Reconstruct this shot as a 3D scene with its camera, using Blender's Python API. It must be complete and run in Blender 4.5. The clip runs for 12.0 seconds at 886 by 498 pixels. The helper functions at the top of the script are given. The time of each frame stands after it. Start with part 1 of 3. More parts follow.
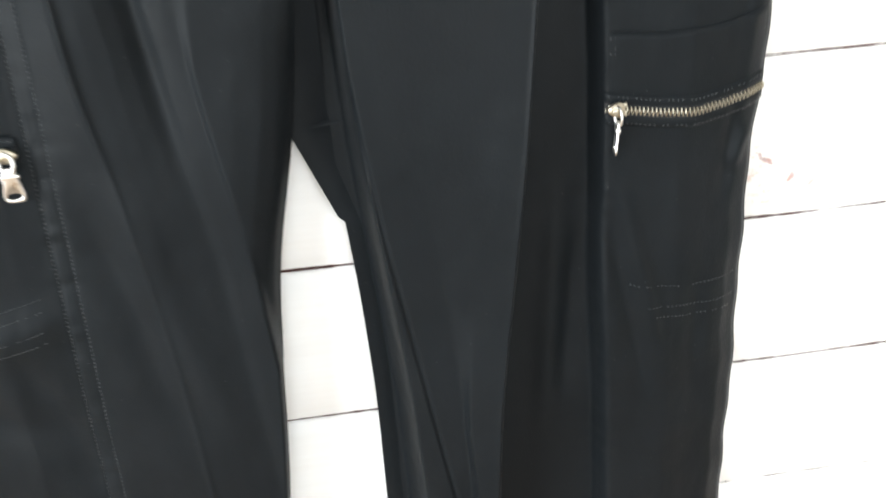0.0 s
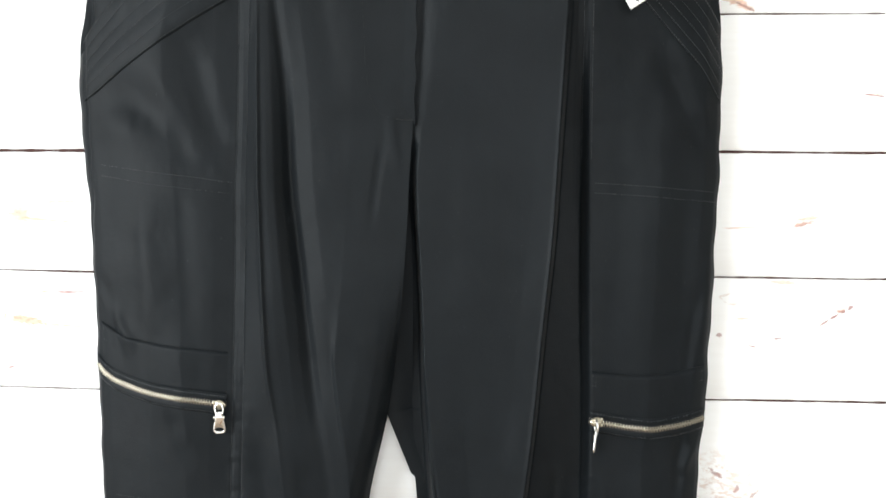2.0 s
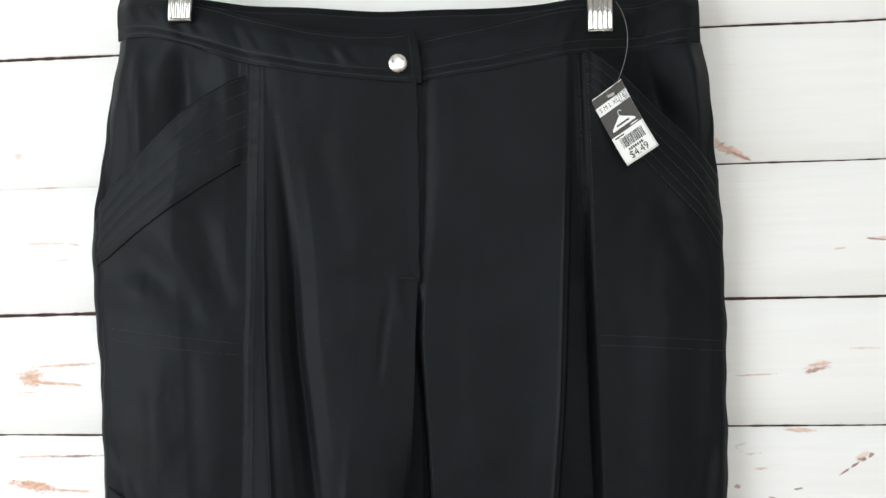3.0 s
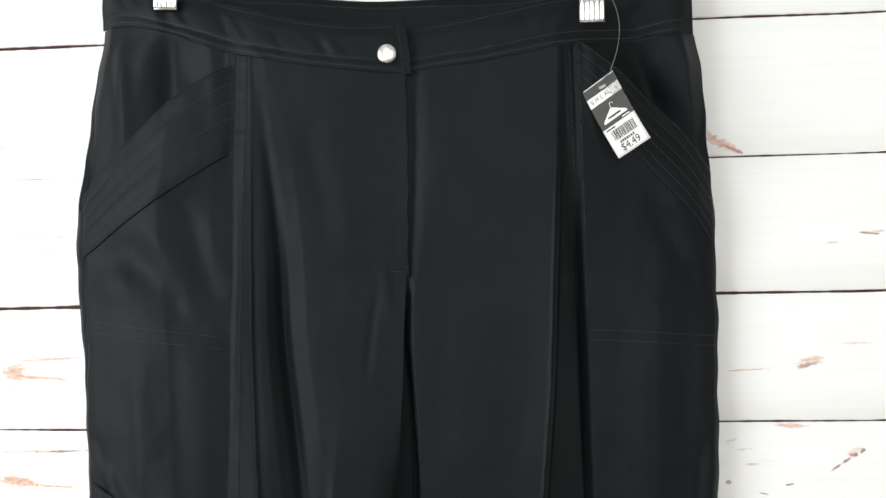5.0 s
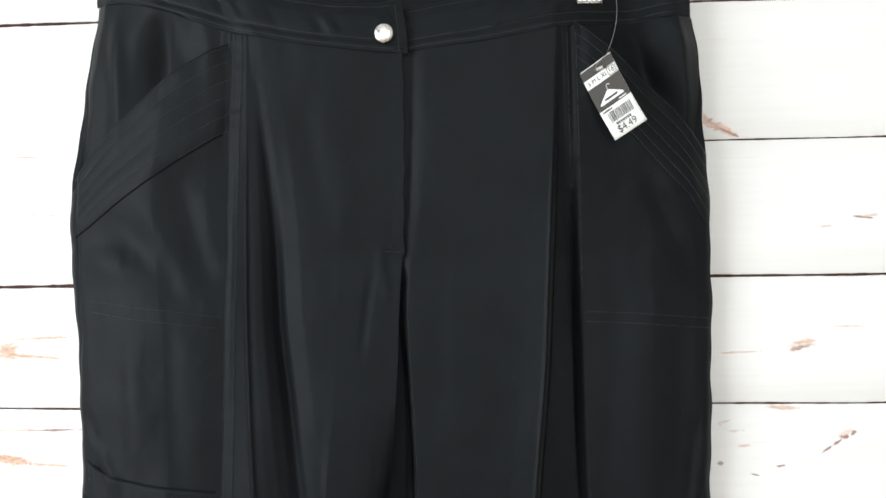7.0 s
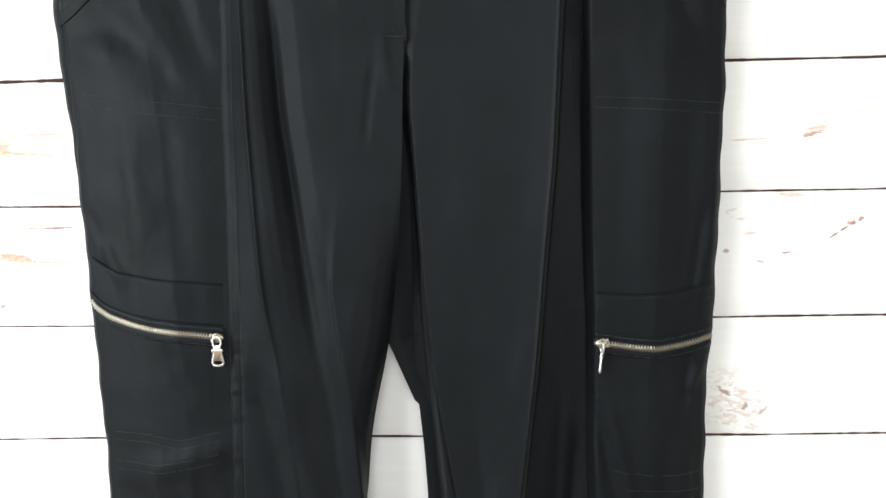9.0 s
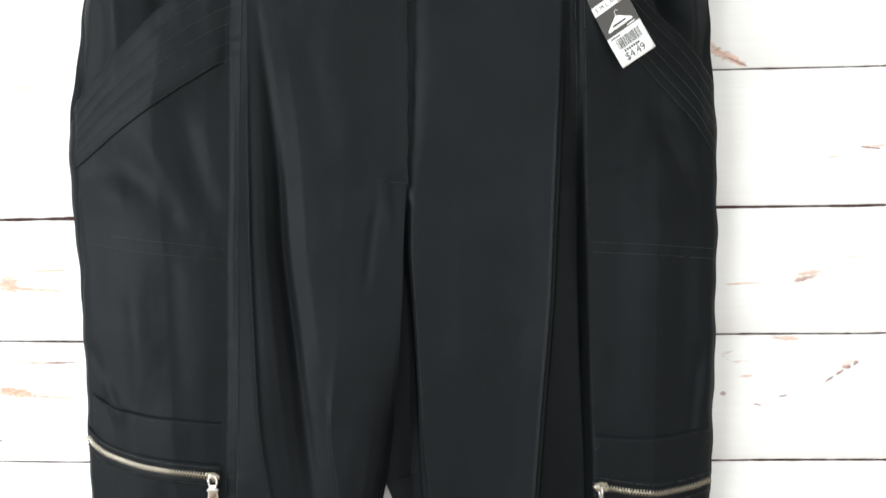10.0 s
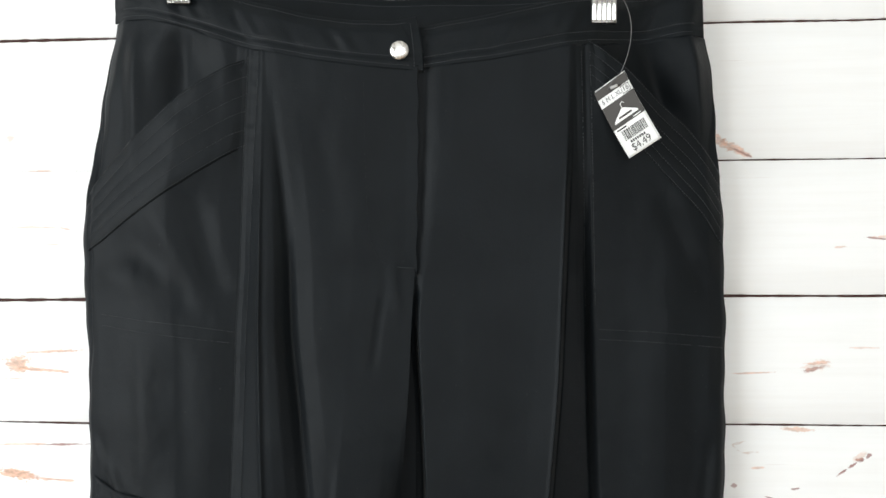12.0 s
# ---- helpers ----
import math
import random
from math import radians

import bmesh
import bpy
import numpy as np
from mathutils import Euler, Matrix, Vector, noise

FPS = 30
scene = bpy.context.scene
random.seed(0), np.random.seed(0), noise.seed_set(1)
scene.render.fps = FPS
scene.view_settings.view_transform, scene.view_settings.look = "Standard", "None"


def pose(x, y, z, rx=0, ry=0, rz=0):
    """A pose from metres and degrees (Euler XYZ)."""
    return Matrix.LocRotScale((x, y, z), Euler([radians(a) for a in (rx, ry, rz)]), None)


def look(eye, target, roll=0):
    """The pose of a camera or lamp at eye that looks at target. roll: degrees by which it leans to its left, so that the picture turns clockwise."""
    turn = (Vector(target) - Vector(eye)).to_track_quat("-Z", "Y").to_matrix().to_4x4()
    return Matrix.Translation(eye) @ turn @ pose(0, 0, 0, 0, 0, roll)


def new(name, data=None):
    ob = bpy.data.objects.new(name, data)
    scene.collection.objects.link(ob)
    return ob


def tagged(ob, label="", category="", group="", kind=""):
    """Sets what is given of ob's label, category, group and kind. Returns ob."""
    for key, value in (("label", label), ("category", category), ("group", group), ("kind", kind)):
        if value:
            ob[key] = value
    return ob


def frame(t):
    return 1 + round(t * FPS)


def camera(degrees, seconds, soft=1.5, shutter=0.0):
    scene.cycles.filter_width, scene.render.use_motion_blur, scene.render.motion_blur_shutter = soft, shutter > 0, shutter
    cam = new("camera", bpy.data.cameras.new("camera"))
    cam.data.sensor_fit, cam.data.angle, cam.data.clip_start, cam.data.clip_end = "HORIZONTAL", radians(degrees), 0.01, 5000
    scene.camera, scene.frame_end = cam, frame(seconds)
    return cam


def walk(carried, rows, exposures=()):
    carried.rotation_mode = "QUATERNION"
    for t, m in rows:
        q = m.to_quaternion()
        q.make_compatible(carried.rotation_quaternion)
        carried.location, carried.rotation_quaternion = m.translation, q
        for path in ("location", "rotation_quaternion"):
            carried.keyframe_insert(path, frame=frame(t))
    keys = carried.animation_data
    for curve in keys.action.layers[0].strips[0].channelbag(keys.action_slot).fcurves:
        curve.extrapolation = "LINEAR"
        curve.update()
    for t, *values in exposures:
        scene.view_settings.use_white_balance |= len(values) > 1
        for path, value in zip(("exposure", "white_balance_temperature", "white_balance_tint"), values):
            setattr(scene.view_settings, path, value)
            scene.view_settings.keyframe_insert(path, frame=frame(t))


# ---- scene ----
cam = camera(52.4, 12.0, shutter=0.2)
PATH = [
    (0, (0.003, -0.49, 0.692), (0.207, 1.324, -0.125), -4.0),
    (0.1, (-0.008, -0.542, 0.678), (0.18, 1.343, 0.037), -3.3),
    (0.2, (-0.012, -0.585, 0.673), (0.147, 1.34, 0.155), -2.5),
    (0.3, (-0.01, -0.618, 0.678), (0.118, 1.328, 0.236), -1.8),
    (0.4, (-0.003, -0.645, 0.69), (0.082, 1.311, 0.278), -1.3),
    (0.5, (0.006, -0.668, 0.699), (0.058, 1.292, 0.304), -0.9),
    (0.7, (0.024, -0.702, 0.703), (0.041, 1.267, 0.353), -0.2),
    (1, (0.046, -0.733, 0.704), (0.026, 1.248, 0.428), 0.1),
    (1.5, (0.068, -0.761, 0.724), (-0.016, 1.227, 0.524), 0.3),
    (2, (0.07, -0.77, 0.736), (-0.049, 1.224, 0.632), 0.3),
    (2.5, (0.081, -0.772, 0.758), (-0.065, 1.222, 0.815), -0.6),
    (3, (0.082, -0.772, 0.769), (-0.079, 1.215, 0.921), -1.3),
    (5, (0.084, -0.763, 0.768), (-0.061, 1.226, 0.909), -1.2),
    (5.5, (0.083, -0.769, 0.765), (-0.048, 1.221, 0.919), -0.9),
    (6, (0.081, -0.762, 0.769), (-0.034, 1.229, 0.925), -0.7),
    (6.5, (0.08, -0.766, 0.766), (-0.042, 1.224, 0.93), -0.6),
    (8.5, (0.073, -0.748, 0.744), (-0.052, 1.234, 0.508), -1.9),
    (9, (0.069, -0.748, 0.726), (-0.048, 1.233, 0.474), -1.5),
    (9.5, (0.069, -0.751, 0.734), (-0.03, 1.24, 0.564), -1.2),
    (10, (0.07, -0.758, 0.749), (-0.041, 1.239, 0.747), -0.9),
    (10.5, (0.071, -0.768, 0.753), (-0.07, 1.222, 0.89), -0.8),
    (11, (0.074, -0.762, 0.753), (-0.082, 1.224, 0.938), -0.9),
    (11.5, (0.077, -0.762, 0.757), (-0.073, 1.223, 0.944), -0.7),
    (12, (0.073, -0.762, 0.752), (-0.061, 1.226, 0.931), -0.2),
]
walk(cam, [(t, look(eye, target, roll)) for t, eye, target, roll in PATH],
     exposures=[(0.0, 0.6), (0.5, 0.5), (1.0, 0.5), (1.5, 0.3), (2.0, 0.15), (2.5, 0.05), (3.0, -0.62), (5.0, -0.42), (6.7, -0.4), (8.5, -0.1), (9.5, -0.1), (10.0, -0.2), (12.0, -0.45)])

# ---- world, lights ----
world = bpy.data.worlds.new("daylight")
scene.world = world
world.use_nodes = True
wn = world.node_tree
sky = wn.nodes.new("ShaderNodeTexSky")
sky.sky_type, sky.sun_disc = "NISHITA", False
sky.sun_elevation, sky.sun_rotation = radians(45), radians(200)
wn.links.new(sky.outputs[0], wn.nodes["Background"].inputs[0])
wn.nodes["Background"].inputs[1].default_value = 0.1


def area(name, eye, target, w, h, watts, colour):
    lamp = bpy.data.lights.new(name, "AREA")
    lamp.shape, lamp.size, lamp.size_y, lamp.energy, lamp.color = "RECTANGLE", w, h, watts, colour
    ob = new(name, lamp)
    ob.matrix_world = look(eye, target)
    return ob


# added lamps, no source known: a key from the left, a frontal fill
area("key_lamp_side", (-1.58, -1.40, 0.80), (0.0, -1.10, 0.75), 1.3, 1.3, 60, (0.92, 0.975, 1.0))
area("fill_lamp_back", (0.30, -2.78, 1.00), (0.25, 0.0, 0.80), 1.6, 1.1, 34, (0.92, 0.975, 1.0))


# ---- materials ----
def material(name, colour, rough=0.6, metal=0.0, spec=0.5):
    m = bpy.data.materials.new(name)
    m.use_nodes = True
    b = m.node_tree.nodes["Principled BSDF"]
    b.inputs["Base Color"].default_value = (*colour, 1)
    b.inputs["Roughness"].default_value = rough
    b.inputs["Metallic"].default_value = metal
    b.inputs["Specular IOR Level"].default_value = spec
    return m


class Nodes:
    """Short ways to wire one material."""

    def __init__(self, m):
        self.t = m.node_tree
        self.b = self.t.nodes["Principled BSDF"]

    def node(self, kind, **values):
        n = self.t.nodes.new("ShaderNode" + kind)
        for key, value in values.items():
            n.inputs[key.replace("_", " ")].default_value = value
        return n

    def link(self, a, b):
        self.t.links.new(a, b)

    def math(self, op, a, b=None, clamp=False):
        n = self.t.nodes.new("ShaderNodeMath")
        n.operation, n.use_clamp = op, clamp
        for i, v in enumerate((a, b)):
            if v is None:
                continue
            if isinstance(v, (int, float)):
                n.inputs[i].default_value = v
            else:
                self.link(v, n.inputs[i])
        return n.outputs[0]

    def place(self, scale, rot=(0, 0, 0), loc=(0, 0, 0)):
        c = self.t.nodes.new("ShaderNodeTexCoord")
        m = self.t.nodes.new("ShaderNodeMapping")
        m.inputs["Scale"].default_value, m.inputs["Rotation"].default_value, m.inputs["Location"].default_value = scale, rot, loc
        self.link(c.outputs["Object"], m.inputs["Vector"])
        return m.outputs[0]

    def noise(self, vec, scale, detail=3.0, rough=0.55):
        n = self.node("TexNoise", Scale=scale, Detail=detail, Roughness=rough)
        self.link(vec, n.inputs["Vector"])
        return n.outputs["Fac"]

    def step(self, v, lo, hi, a=0.0, b=1.0):
        n = self.t.nodes.new("ShaderNodeMapRange")
        n.interpolation_type = "SMOOTHSTEP"
        for key, value in (("From Min", lo), ("From Max", hi), ("To Min", a), ("To Max", b)):
            n.inputs[key].default_value = value
        self.link(v, n.inputs["Value"])
        return n.outputs["Result"]

    def mix(self, f, a, b):
        n = self.t.nodes.new("ShaderNodeMix")
        n.data_type = "RGBA"
        for key, v in ((0, f), (6, a), (7, b)):
            if isinstance(v, tuple):
                n.inputs[key].default_value = (*v, 1)
            elif isinstance(v, (int, float)):
                n.inputs[key].default_value = v
            else:
                self.link(v, n.inputs[key])
        return n.outputs[2]

    def bump(self, height, strength, distance, normal=None):
        n = self.t.nodes.new("ShaderNodeBump")
        n.inputs["Strength"].default_value, n.inputs["Distance"].default_value = strength, distance
        self.link(height, n.inputs["Height"])
        if normal is not None:
            self.link(normal, n.inputs["Normal"])
        return n.outputs[0]


def fabric_material(name, colour, light):
    m = material(name, colour, 0.48, 0.0, 0.10)
    n = Nodes(m)
    at = n.place((1, 1, 1))
    cloud = n.noise(at, 14, 4)
    streak = n.noise(n.place((160, 160, 9)), 1, 2)
    lint = n.step(n.noise(at, 420, 1), 0.775, 0.81)
    base = n.mix(n.step(cloud, 0.3, 0.7), colour, light)
    base = n.mix(n.math("MULTIPLY", n.step(streak, 0.35, 0.75), 0.25), base, light)
    base = n.mix(n.math("MULTIPLY", lint, 0.25), base, (0.12, 0.12, 0.12))
    n.link(base, n.b.inputs["Base Color"])
    weave = n.math("ADD", n.noise(n.place((1500, 1500, 260)), 1, 1), n.noise(n.place((260, 260, 1500)), 1, 1))
    crumple = n.noise(at, 75, 4, 0.6)
    n.link(n.bump(weave, 0.22, 0.0004, n.bump(crumple, 0.35, 0.0010)), n.b.inputs["Normal"])
    n.b.inputs["Sheen Weight"].default_value = 0.03
    n.b.inputs["Sheen Roughness"].default_value = 0.4
    return m


FABRIC = fabric_material("black_twill", (0.0053, 0.0069, 0.0082), (0.0075, 0.0095, 0.0112))
THREAD = material("charcoal_thread", (0.064, 0.069, 0.072), 0.6)
DARK_THREAD = material("black_thread", (0.008, 0.008, 0.009), 0.7)
TAPE = material("zip_tape", (0.012, 0.012, 0.013), 0.85)


def metal_material(name, colour, rough):
    m = material(name, colour, rough, 1.0)
    n = Nodes(m)
    n.link(n.step(n.noise(n.place((1, 1, 1)), 320, 3), 0.3, 0.75, rough * 0.7, rough * 1.5), n.b.inputs["Roughness"])
    return m


NICKEL = metal_material("brushed_nickel", (0.82, 0.81, 0.79), 0.34)
# chrome made dark: the shade in the clip's grooves is in this colour
GROOVE_CHROME = metal_material("shaded_groove_chrome", (0.30, 0.29, 0.28), 0.3)
CHROME = metal_material("chrome", (0.66, 0.65, 0.63), 0.14)
BRASS = metal_material("pale_brass", (0.46, 0.42, 0.335), 0.40)
PAPER = material("tag_paper", (0.82, 0.82, 0.80), 0.55)
INK = material("black_ink", (0.03, 0.03, 0.03), 0.6)
GREY = material("grey_print", (0.062, 0.057, 0.052), 0.6, 0.0, 0.3)
PLASTIC = material("clear_plastic_thread", (0.22, 0.22, 0.22), 0.25)
CLEAR = material("milky_plastic", (0.34, 0.33, 0.31), 0.3)
PLASTER = material("pale_plaster", (0.61, 0.585, 0.55), 0.9)
GAP = material("dark_gap", (0.050, 0.020, 0.016), 0.9)


def floor_material():
    m = material("oak_floor", (0.32, 0.22, 0.14), 0.5)
    n = Nodes(m)
    n.link(n.mix(n.noise(n.place((30, 3, 3)), 1, 4), (0.24, 0.16, 0.10), (0.40, 0.29, 0.19)), n.b.inputs["Base Color"])
    return m


OAK = floor_material()

# worn places of the paint: x, z, half length, half height, turn, depth of wear, tone
MARKS = (
    # the right of the trousers
    (0.345, 0.6362, 0.0060, 0.0011, 36, 0.85, 0), (0.353, 0.6415, 0.0060, 0.0013, 30, 0.85, 0), (0.3600, 0.6462, 0.0045, 0.0024, 20, 0.9, 0),
    (0.3660, 0.6492, 0.0042, 0.0020, 40, 0.8, 0), (0.3600, 0.6485, 0.0075, 0.0034, 25, 0.40, 1),
    (0.3270, 0.7195, 0.0130, 0.0020, 14, 0.75, 0), (0.3290, 0.7240, 0.0130, 0.0016, 4, 0.65, 1), (0.3290, 0.7215, 0.0140, 0.0052, 8, 0.35, 1),
    (0.276, 0.7158, 0.024, 0.0010, 2, 0.6, 1), (0.366, 0.7362, 0.014, 0.0010, 0, 0.4, 1),
    (0.2560, 0.9100, 0.0140, 0.0040, -48, 0.6, 1), (0.2680, 0.9035, 0.0180, 0.0042, -30, 0.7, 1), (0.2740, 0.8995, 0.0110, 0.0012, -27, 0.6, 0),
    (0.3800, 0.8262, 0.0130, 0.0010, -6, 0.8, 0), (0.3870, 0.8275, 0.0100, 0.0016, 3, 0.5, 1), (0.3505, 0.8191, 0.006, 0.0012, 5, 0.5, 1),
    (0.312, 0.6700, 0.016, 0.0022, -2, 0.7, 1), (0.262, 0.6540, 0.0070, 0.0012, -40, 0.5, 2), (0.270, 0.6510, 0.010, 0.0012, 4, 0.5, 2),
    (0.263, 0.6590, 0.008, 0.0012, 15, 0.5, 2), (0.2780, 0.6392, 0.007, 0.0011, 0, 0.55, 1), (0.2586, 0.6246, 0.0030, 0.0026, 60, 0.65, 0),
    (0.3075, 0.6227, 0.0045, 0.0012, 5, 0.75, 0), (0.2862, 0.6156, 0.0050, 0.0009, -12, 0.65, 0),
    (0.2700, 0.4930, 0.032, 0.024, -14, 0.70, 2), (0.2590, 0.5050, 0.0100, 0.0026, -38, 0.7, 0), (0.2760, 0.4930, 0.0050, 0.0024, 60, 0.65, 0),
    (0.2900, 0.4880, 0.0060, 0.0016, 40, 0.55, 0), (0.2600, 0.5180, 0.020, 0.012, 0, 0.35, 2),
    # the left of the trousers
    (-0.3500, 0.7240, 0.0150, 0.0085, -5, 0.85, 1), (-0.3200, 0.7345, 0.0320, 0.0015, 2, 0.8, 1), (-0.3250, 0.7185, 0.0290, 0.0016, -4, 0.85, 1), (-0.352, 0.7112, 0.011, 0.0010, 0, 0.5, 1),
    (-0.3050, 0.6552, 0.0260, 0.0014, 1, 0.85, 0), (-0.3400, 0.6552, 0.0240, 0.0013, 1, 0.7, 1),
    (-0.3480, 0.6300, 0.0260, 0.0052, -8, 0.95, 1), (-0.3120, 0.6255, 0.0280, 0.0014, -4, 0.85, 1), (-0.3376, 0.6235, 0.0020, 0.0011, 70, 0.6, 1),
    (-0.3600, 0.5875, 0.0034, 0.0014, 25, 0.7, 0), (-0.3447, 0.5888, 0.0040, 0.0009, 5, 0.4, 1), (-0.3217, 0.5919, 0.0024, 0.0013, 40, 0.45, 1),
    (-0.3360, 0.8934, 0.0160, 0.0010, 0, 0.55, 1), (-0.3400, 0.8432, 0.0300, 0.0012, -1, 0.5, 1), (-0.3100, 0.8414, 0.0080, 0.0012, -12, 0.55, 1),
    (-0.3205, 0.8280, 0.0100, 0.0009, 0, 0.5, 1), (-0.3640, 0.9236, 0.0060, 0.0040, 10, 0.4, 1),
)


def board_material():
    """White paint, thin in places, over reddish-brown boards."""
    m = material("whitewashed_board", (0.85, 0.85, 0.84), 0.6, 0.0, 0.25)
    n = Nodes(m)
    at = n.place((1, 1, 1))
    grain = n.noise(n.place((7, 7, 190)), 1, 5, 0.6)
    fine = n.noise(n.place((40, 40, 900)), 1, 3)
    cloud = n.noise(n.place((3, 3, 9)), 1, 3)
    col = n.mix(n.step(grain, 0.35, 0.75), (0.93, 0.93, 0.925), (0.905, 0.90, 0.89))
    # long thin scratches along the grain, gathered in patches
    line = n.math("MULTIPLY", n.step(n.noise(n.place((5.5, 5.5, 210), loc=(3.1, 0, 1.7)), 1, 4, 0.65), 0.655, 0.70), n.step(cloud, 0.47, 0.56))
    col = n.mix(n.math("MULTIPLY", line, 0.14), col, (0.42, 0.24, 0.18))
    rag = n.math("ADD", n.math("MULTIPLY", n.noise(n.place((60, 60, 130)), 1, 4, 0.65), 0.55), n.math("MULTIPLY", n.noise(n.place((260, 260, 460)), 1, 3, 0.6), 0.45))
    rag2 = n.noise(n.place((130, 130, 300)), 1, 3, 0.6)
    for x, z, a, b, turn, depth, tone in MARKS:
        c = n.t.nodes.new("ShaderNodeMapping")
        c.vector_type = "TEXTURE"
        c.inputs["Location"].default_value = (x, 0, z)
        c.inputs["Rotation"].default_value = (0, -radians(turn), 0)
        c.inputs["Scale"].default_value = (a, 10, b)
        n.link(at, c.inputs["Vector"])
        ln = n.t.nodes.new("ShaderNodeVectorMath")
        ln.operation = "LENGTH"
        n.link(c.outputs[0], ln.inputs[0])
        f = n.math("ADD", ln.outputs["Value"], n.math("MULTIPLY", n.math("SUBTRACT", rag, 0.5), 3.2))
        f = n.step(f, 0.95, 0.45)
        if tone == 2:
            f = n.math("MULTIPLY", f, n.step(rag2, 0.40, 0.62))
        deep = ((0.22, 0.09, 0.08), (0.54, 0.33, 0.24), (0.42, 0.32, 0.27))[tone]
        f = n.math("MULTIPLY", f, depth)
        col = n.mix(f, col, n.mix(n.step(rag2, 0.35, 0.65), deep, tuple(min(1, v * 1.6) for v in deep)))
    n.link(col, n.b.inputs["Base Color"])
    n.link(n.bump(n.math("ADD", grain, n.math("MULTIPLY", fine, 0.4)), 0.08, 0.0004), n.b.inputs["Normal"])
    return m


BOARD = board_material()


# ---- helpers for meshes ----
def finish(name, me, mat, parent=None, label=""):
    me.materials.append(mat)
    ob = new(name, me)
    ob.parent = parent
    return tagged(ob, label) if label else ob


def part(name, bm, mat, parent=None, label="", smooth=True):
    me = bpy.data.meshes.new(name)
    bmesh.ops.recalc_face_normals(bm, faces=bm.faces)
    bm.to_mesh(me)
    bm.free()
    me.polygons.foreach_set("use_smooth", [smooth] * len(me.polygons))
    return finish(name, me, mat, parent, label)


def sheet(name, X, Y, Z, mat, parent=None, label="", back=0.0):
    """A smooth cloth sheet from three equal arrays; back adds a second layer behind and closes the rim."""
    X, Y, Z = np.broadcast_arrays(X, Y, Z)
    r, c = X.shape
    co = np.stack([X, Y, Z], -1).reshape(-1, 3)
    i = np.arange(r * c).reshape(r, c)
    quads = np.stack([i[:-1, :-1], i[:-1, 1:], i[1:, 1:], i[1:, :-1]], -1).reshape(-1, 4)
    if back:
        n = r * c
        co = np.concatenate([co, co + (0, back, 0)])
        rim = np.concatenate([i[0, :], i[1:, -1], i[-1, -2::-1], i[-2:0:-1, 0]])
        nxt = np.roll(rim, -1)
        quads = np.concatenate([quads, quads[:, ::-1] + n, np.stack([nxt, rim, rim + n, nxt + n], -1)])
    me = bpy.data.meshes.new(name)
    me.vertices.add(len(co))
    me.vertices.foreach_set("co", co.ravel())
    me.loops.add(quads.size)
    me.loops.foreach_set("vertex_index", quads.ravel().astype(np.int32))
    me.polygons.add(len(quads))
    me.polygons.foreach_set("loop_start", np.arange(0, quads.size, 4, dtype=np.int32))
    me.polygons.foreach_set("use_smooth", np.ones(len(quads), bool))
    me.update(calc_edges=True)
    return finish(name, me, mat, parent, label)


def box(bm, x0, x1, y0, y1, z0, z1, bevel=0.0, m=None):
    made = bmesh.ops.create_cube(bm, size=1)["verts"]
    for v in made:
        v.co = Vector(((x0, x1)[v.co.x > 0], (y0, y1)[v.co.y > 0], (z0, z1)[v.co.z > 0]))
    if bevel:
        edges = list({e for v in made for e in v.link_edges})
        made = bmesh.ops.bevel(bm, geom=edges, offset=bevel, segments=2, affect="EDGES", profile=0.5)["verts"]
    if m is not None:
        bmesh.ops.transform(bm, matrix=m, verts=list(made))
    return bm


def tube(bm, points, radius, sides=8):
    """A round wire along points."""
    pts = [Vector(p) for p in points]
    rings = []
    for k, p in enumerate(pts):
        d = (pts[min(k + 1, len(pts) - 1)] - pts[max(k - 1, 0)]).normalized()
        a = d.orthogonal().normalized() if k == 0 else (a - d * a.dot(d)).normalized()
        b = d.cross(a)
        rings.append([bm.verts.new(p + radius * (math.cos(q) * a + math.sin(q) * b)) for q in (2 * math.pi * j / sides for j in range(sides))])
    for r0, r1 in zip(rings, rings[1:]):
        for j in range(sides):
            bm.faces.new((r0[j], r0[(j + 1) % sides], r1[(j + 1) % sides], r1[j]))
    bm.faces.new(rings[0][::-1])
    bm.faces.new(rings[-1])
    return bm


def curve(points):
    """A smooth function through (z, value) points, flat beyond its ends."""
    p = np.array(sorted(points), float)
    zz = np.linspace(p[0, 0], p[-1, 0], 900)
    v = np.interp(zz, p[:, 0], p[:, 1])
    k = np.hanning(61)
    v = np.convolve(np.pad(v, 30, mode="reflect", reflect_type="odd"), k / k.sum(), "valid")
    return lambda z: np.interp(z, zz, v)


def lumps(shape, cells, seed):
    """Smooth random field in about -1..1; cells: lumps down and across."""
    rng = np.random.default_rng(seed)
    g = rng.uniform(-1, 1, (cells[0] + 3, cells[1] + 3))
    a, b = np.linspace(0, cells[0], shape[0]), np.linspace(0, cells[1], shape[1])
    i, j = a.astype(int), b.astype(int)
    u, v = (a - i)[:, None], (b - j)[None, :]
    u, v = u * u * (3 - 2 * u), v * v * (3 - 2 * v)
    g00, g01, g10, g11 = g[np.ix_(i, j)], g[np.ix_(i, j + 1)], g[np.ix_(i + 1, j)], g[np.ix_(i + 1, j + 1)]
    return (g00 * (1 - u) + g10 * u) * (1 - v) + (g01 * (1 - u) + g11 * u) * v


# ---- the room that closes the place ----
FLOOR, CEIL, SIDE, REAR = -0.45, 2.15, 1.6, -2.8


def plain(name, x0, x1, y0, y1, z0, z1, mat, label, category):
    return tagged(part(name, box(bmesh.new(), x0, x1, y0, y1, z0, z1), mat, smooth=False), label, category, kind="structure")


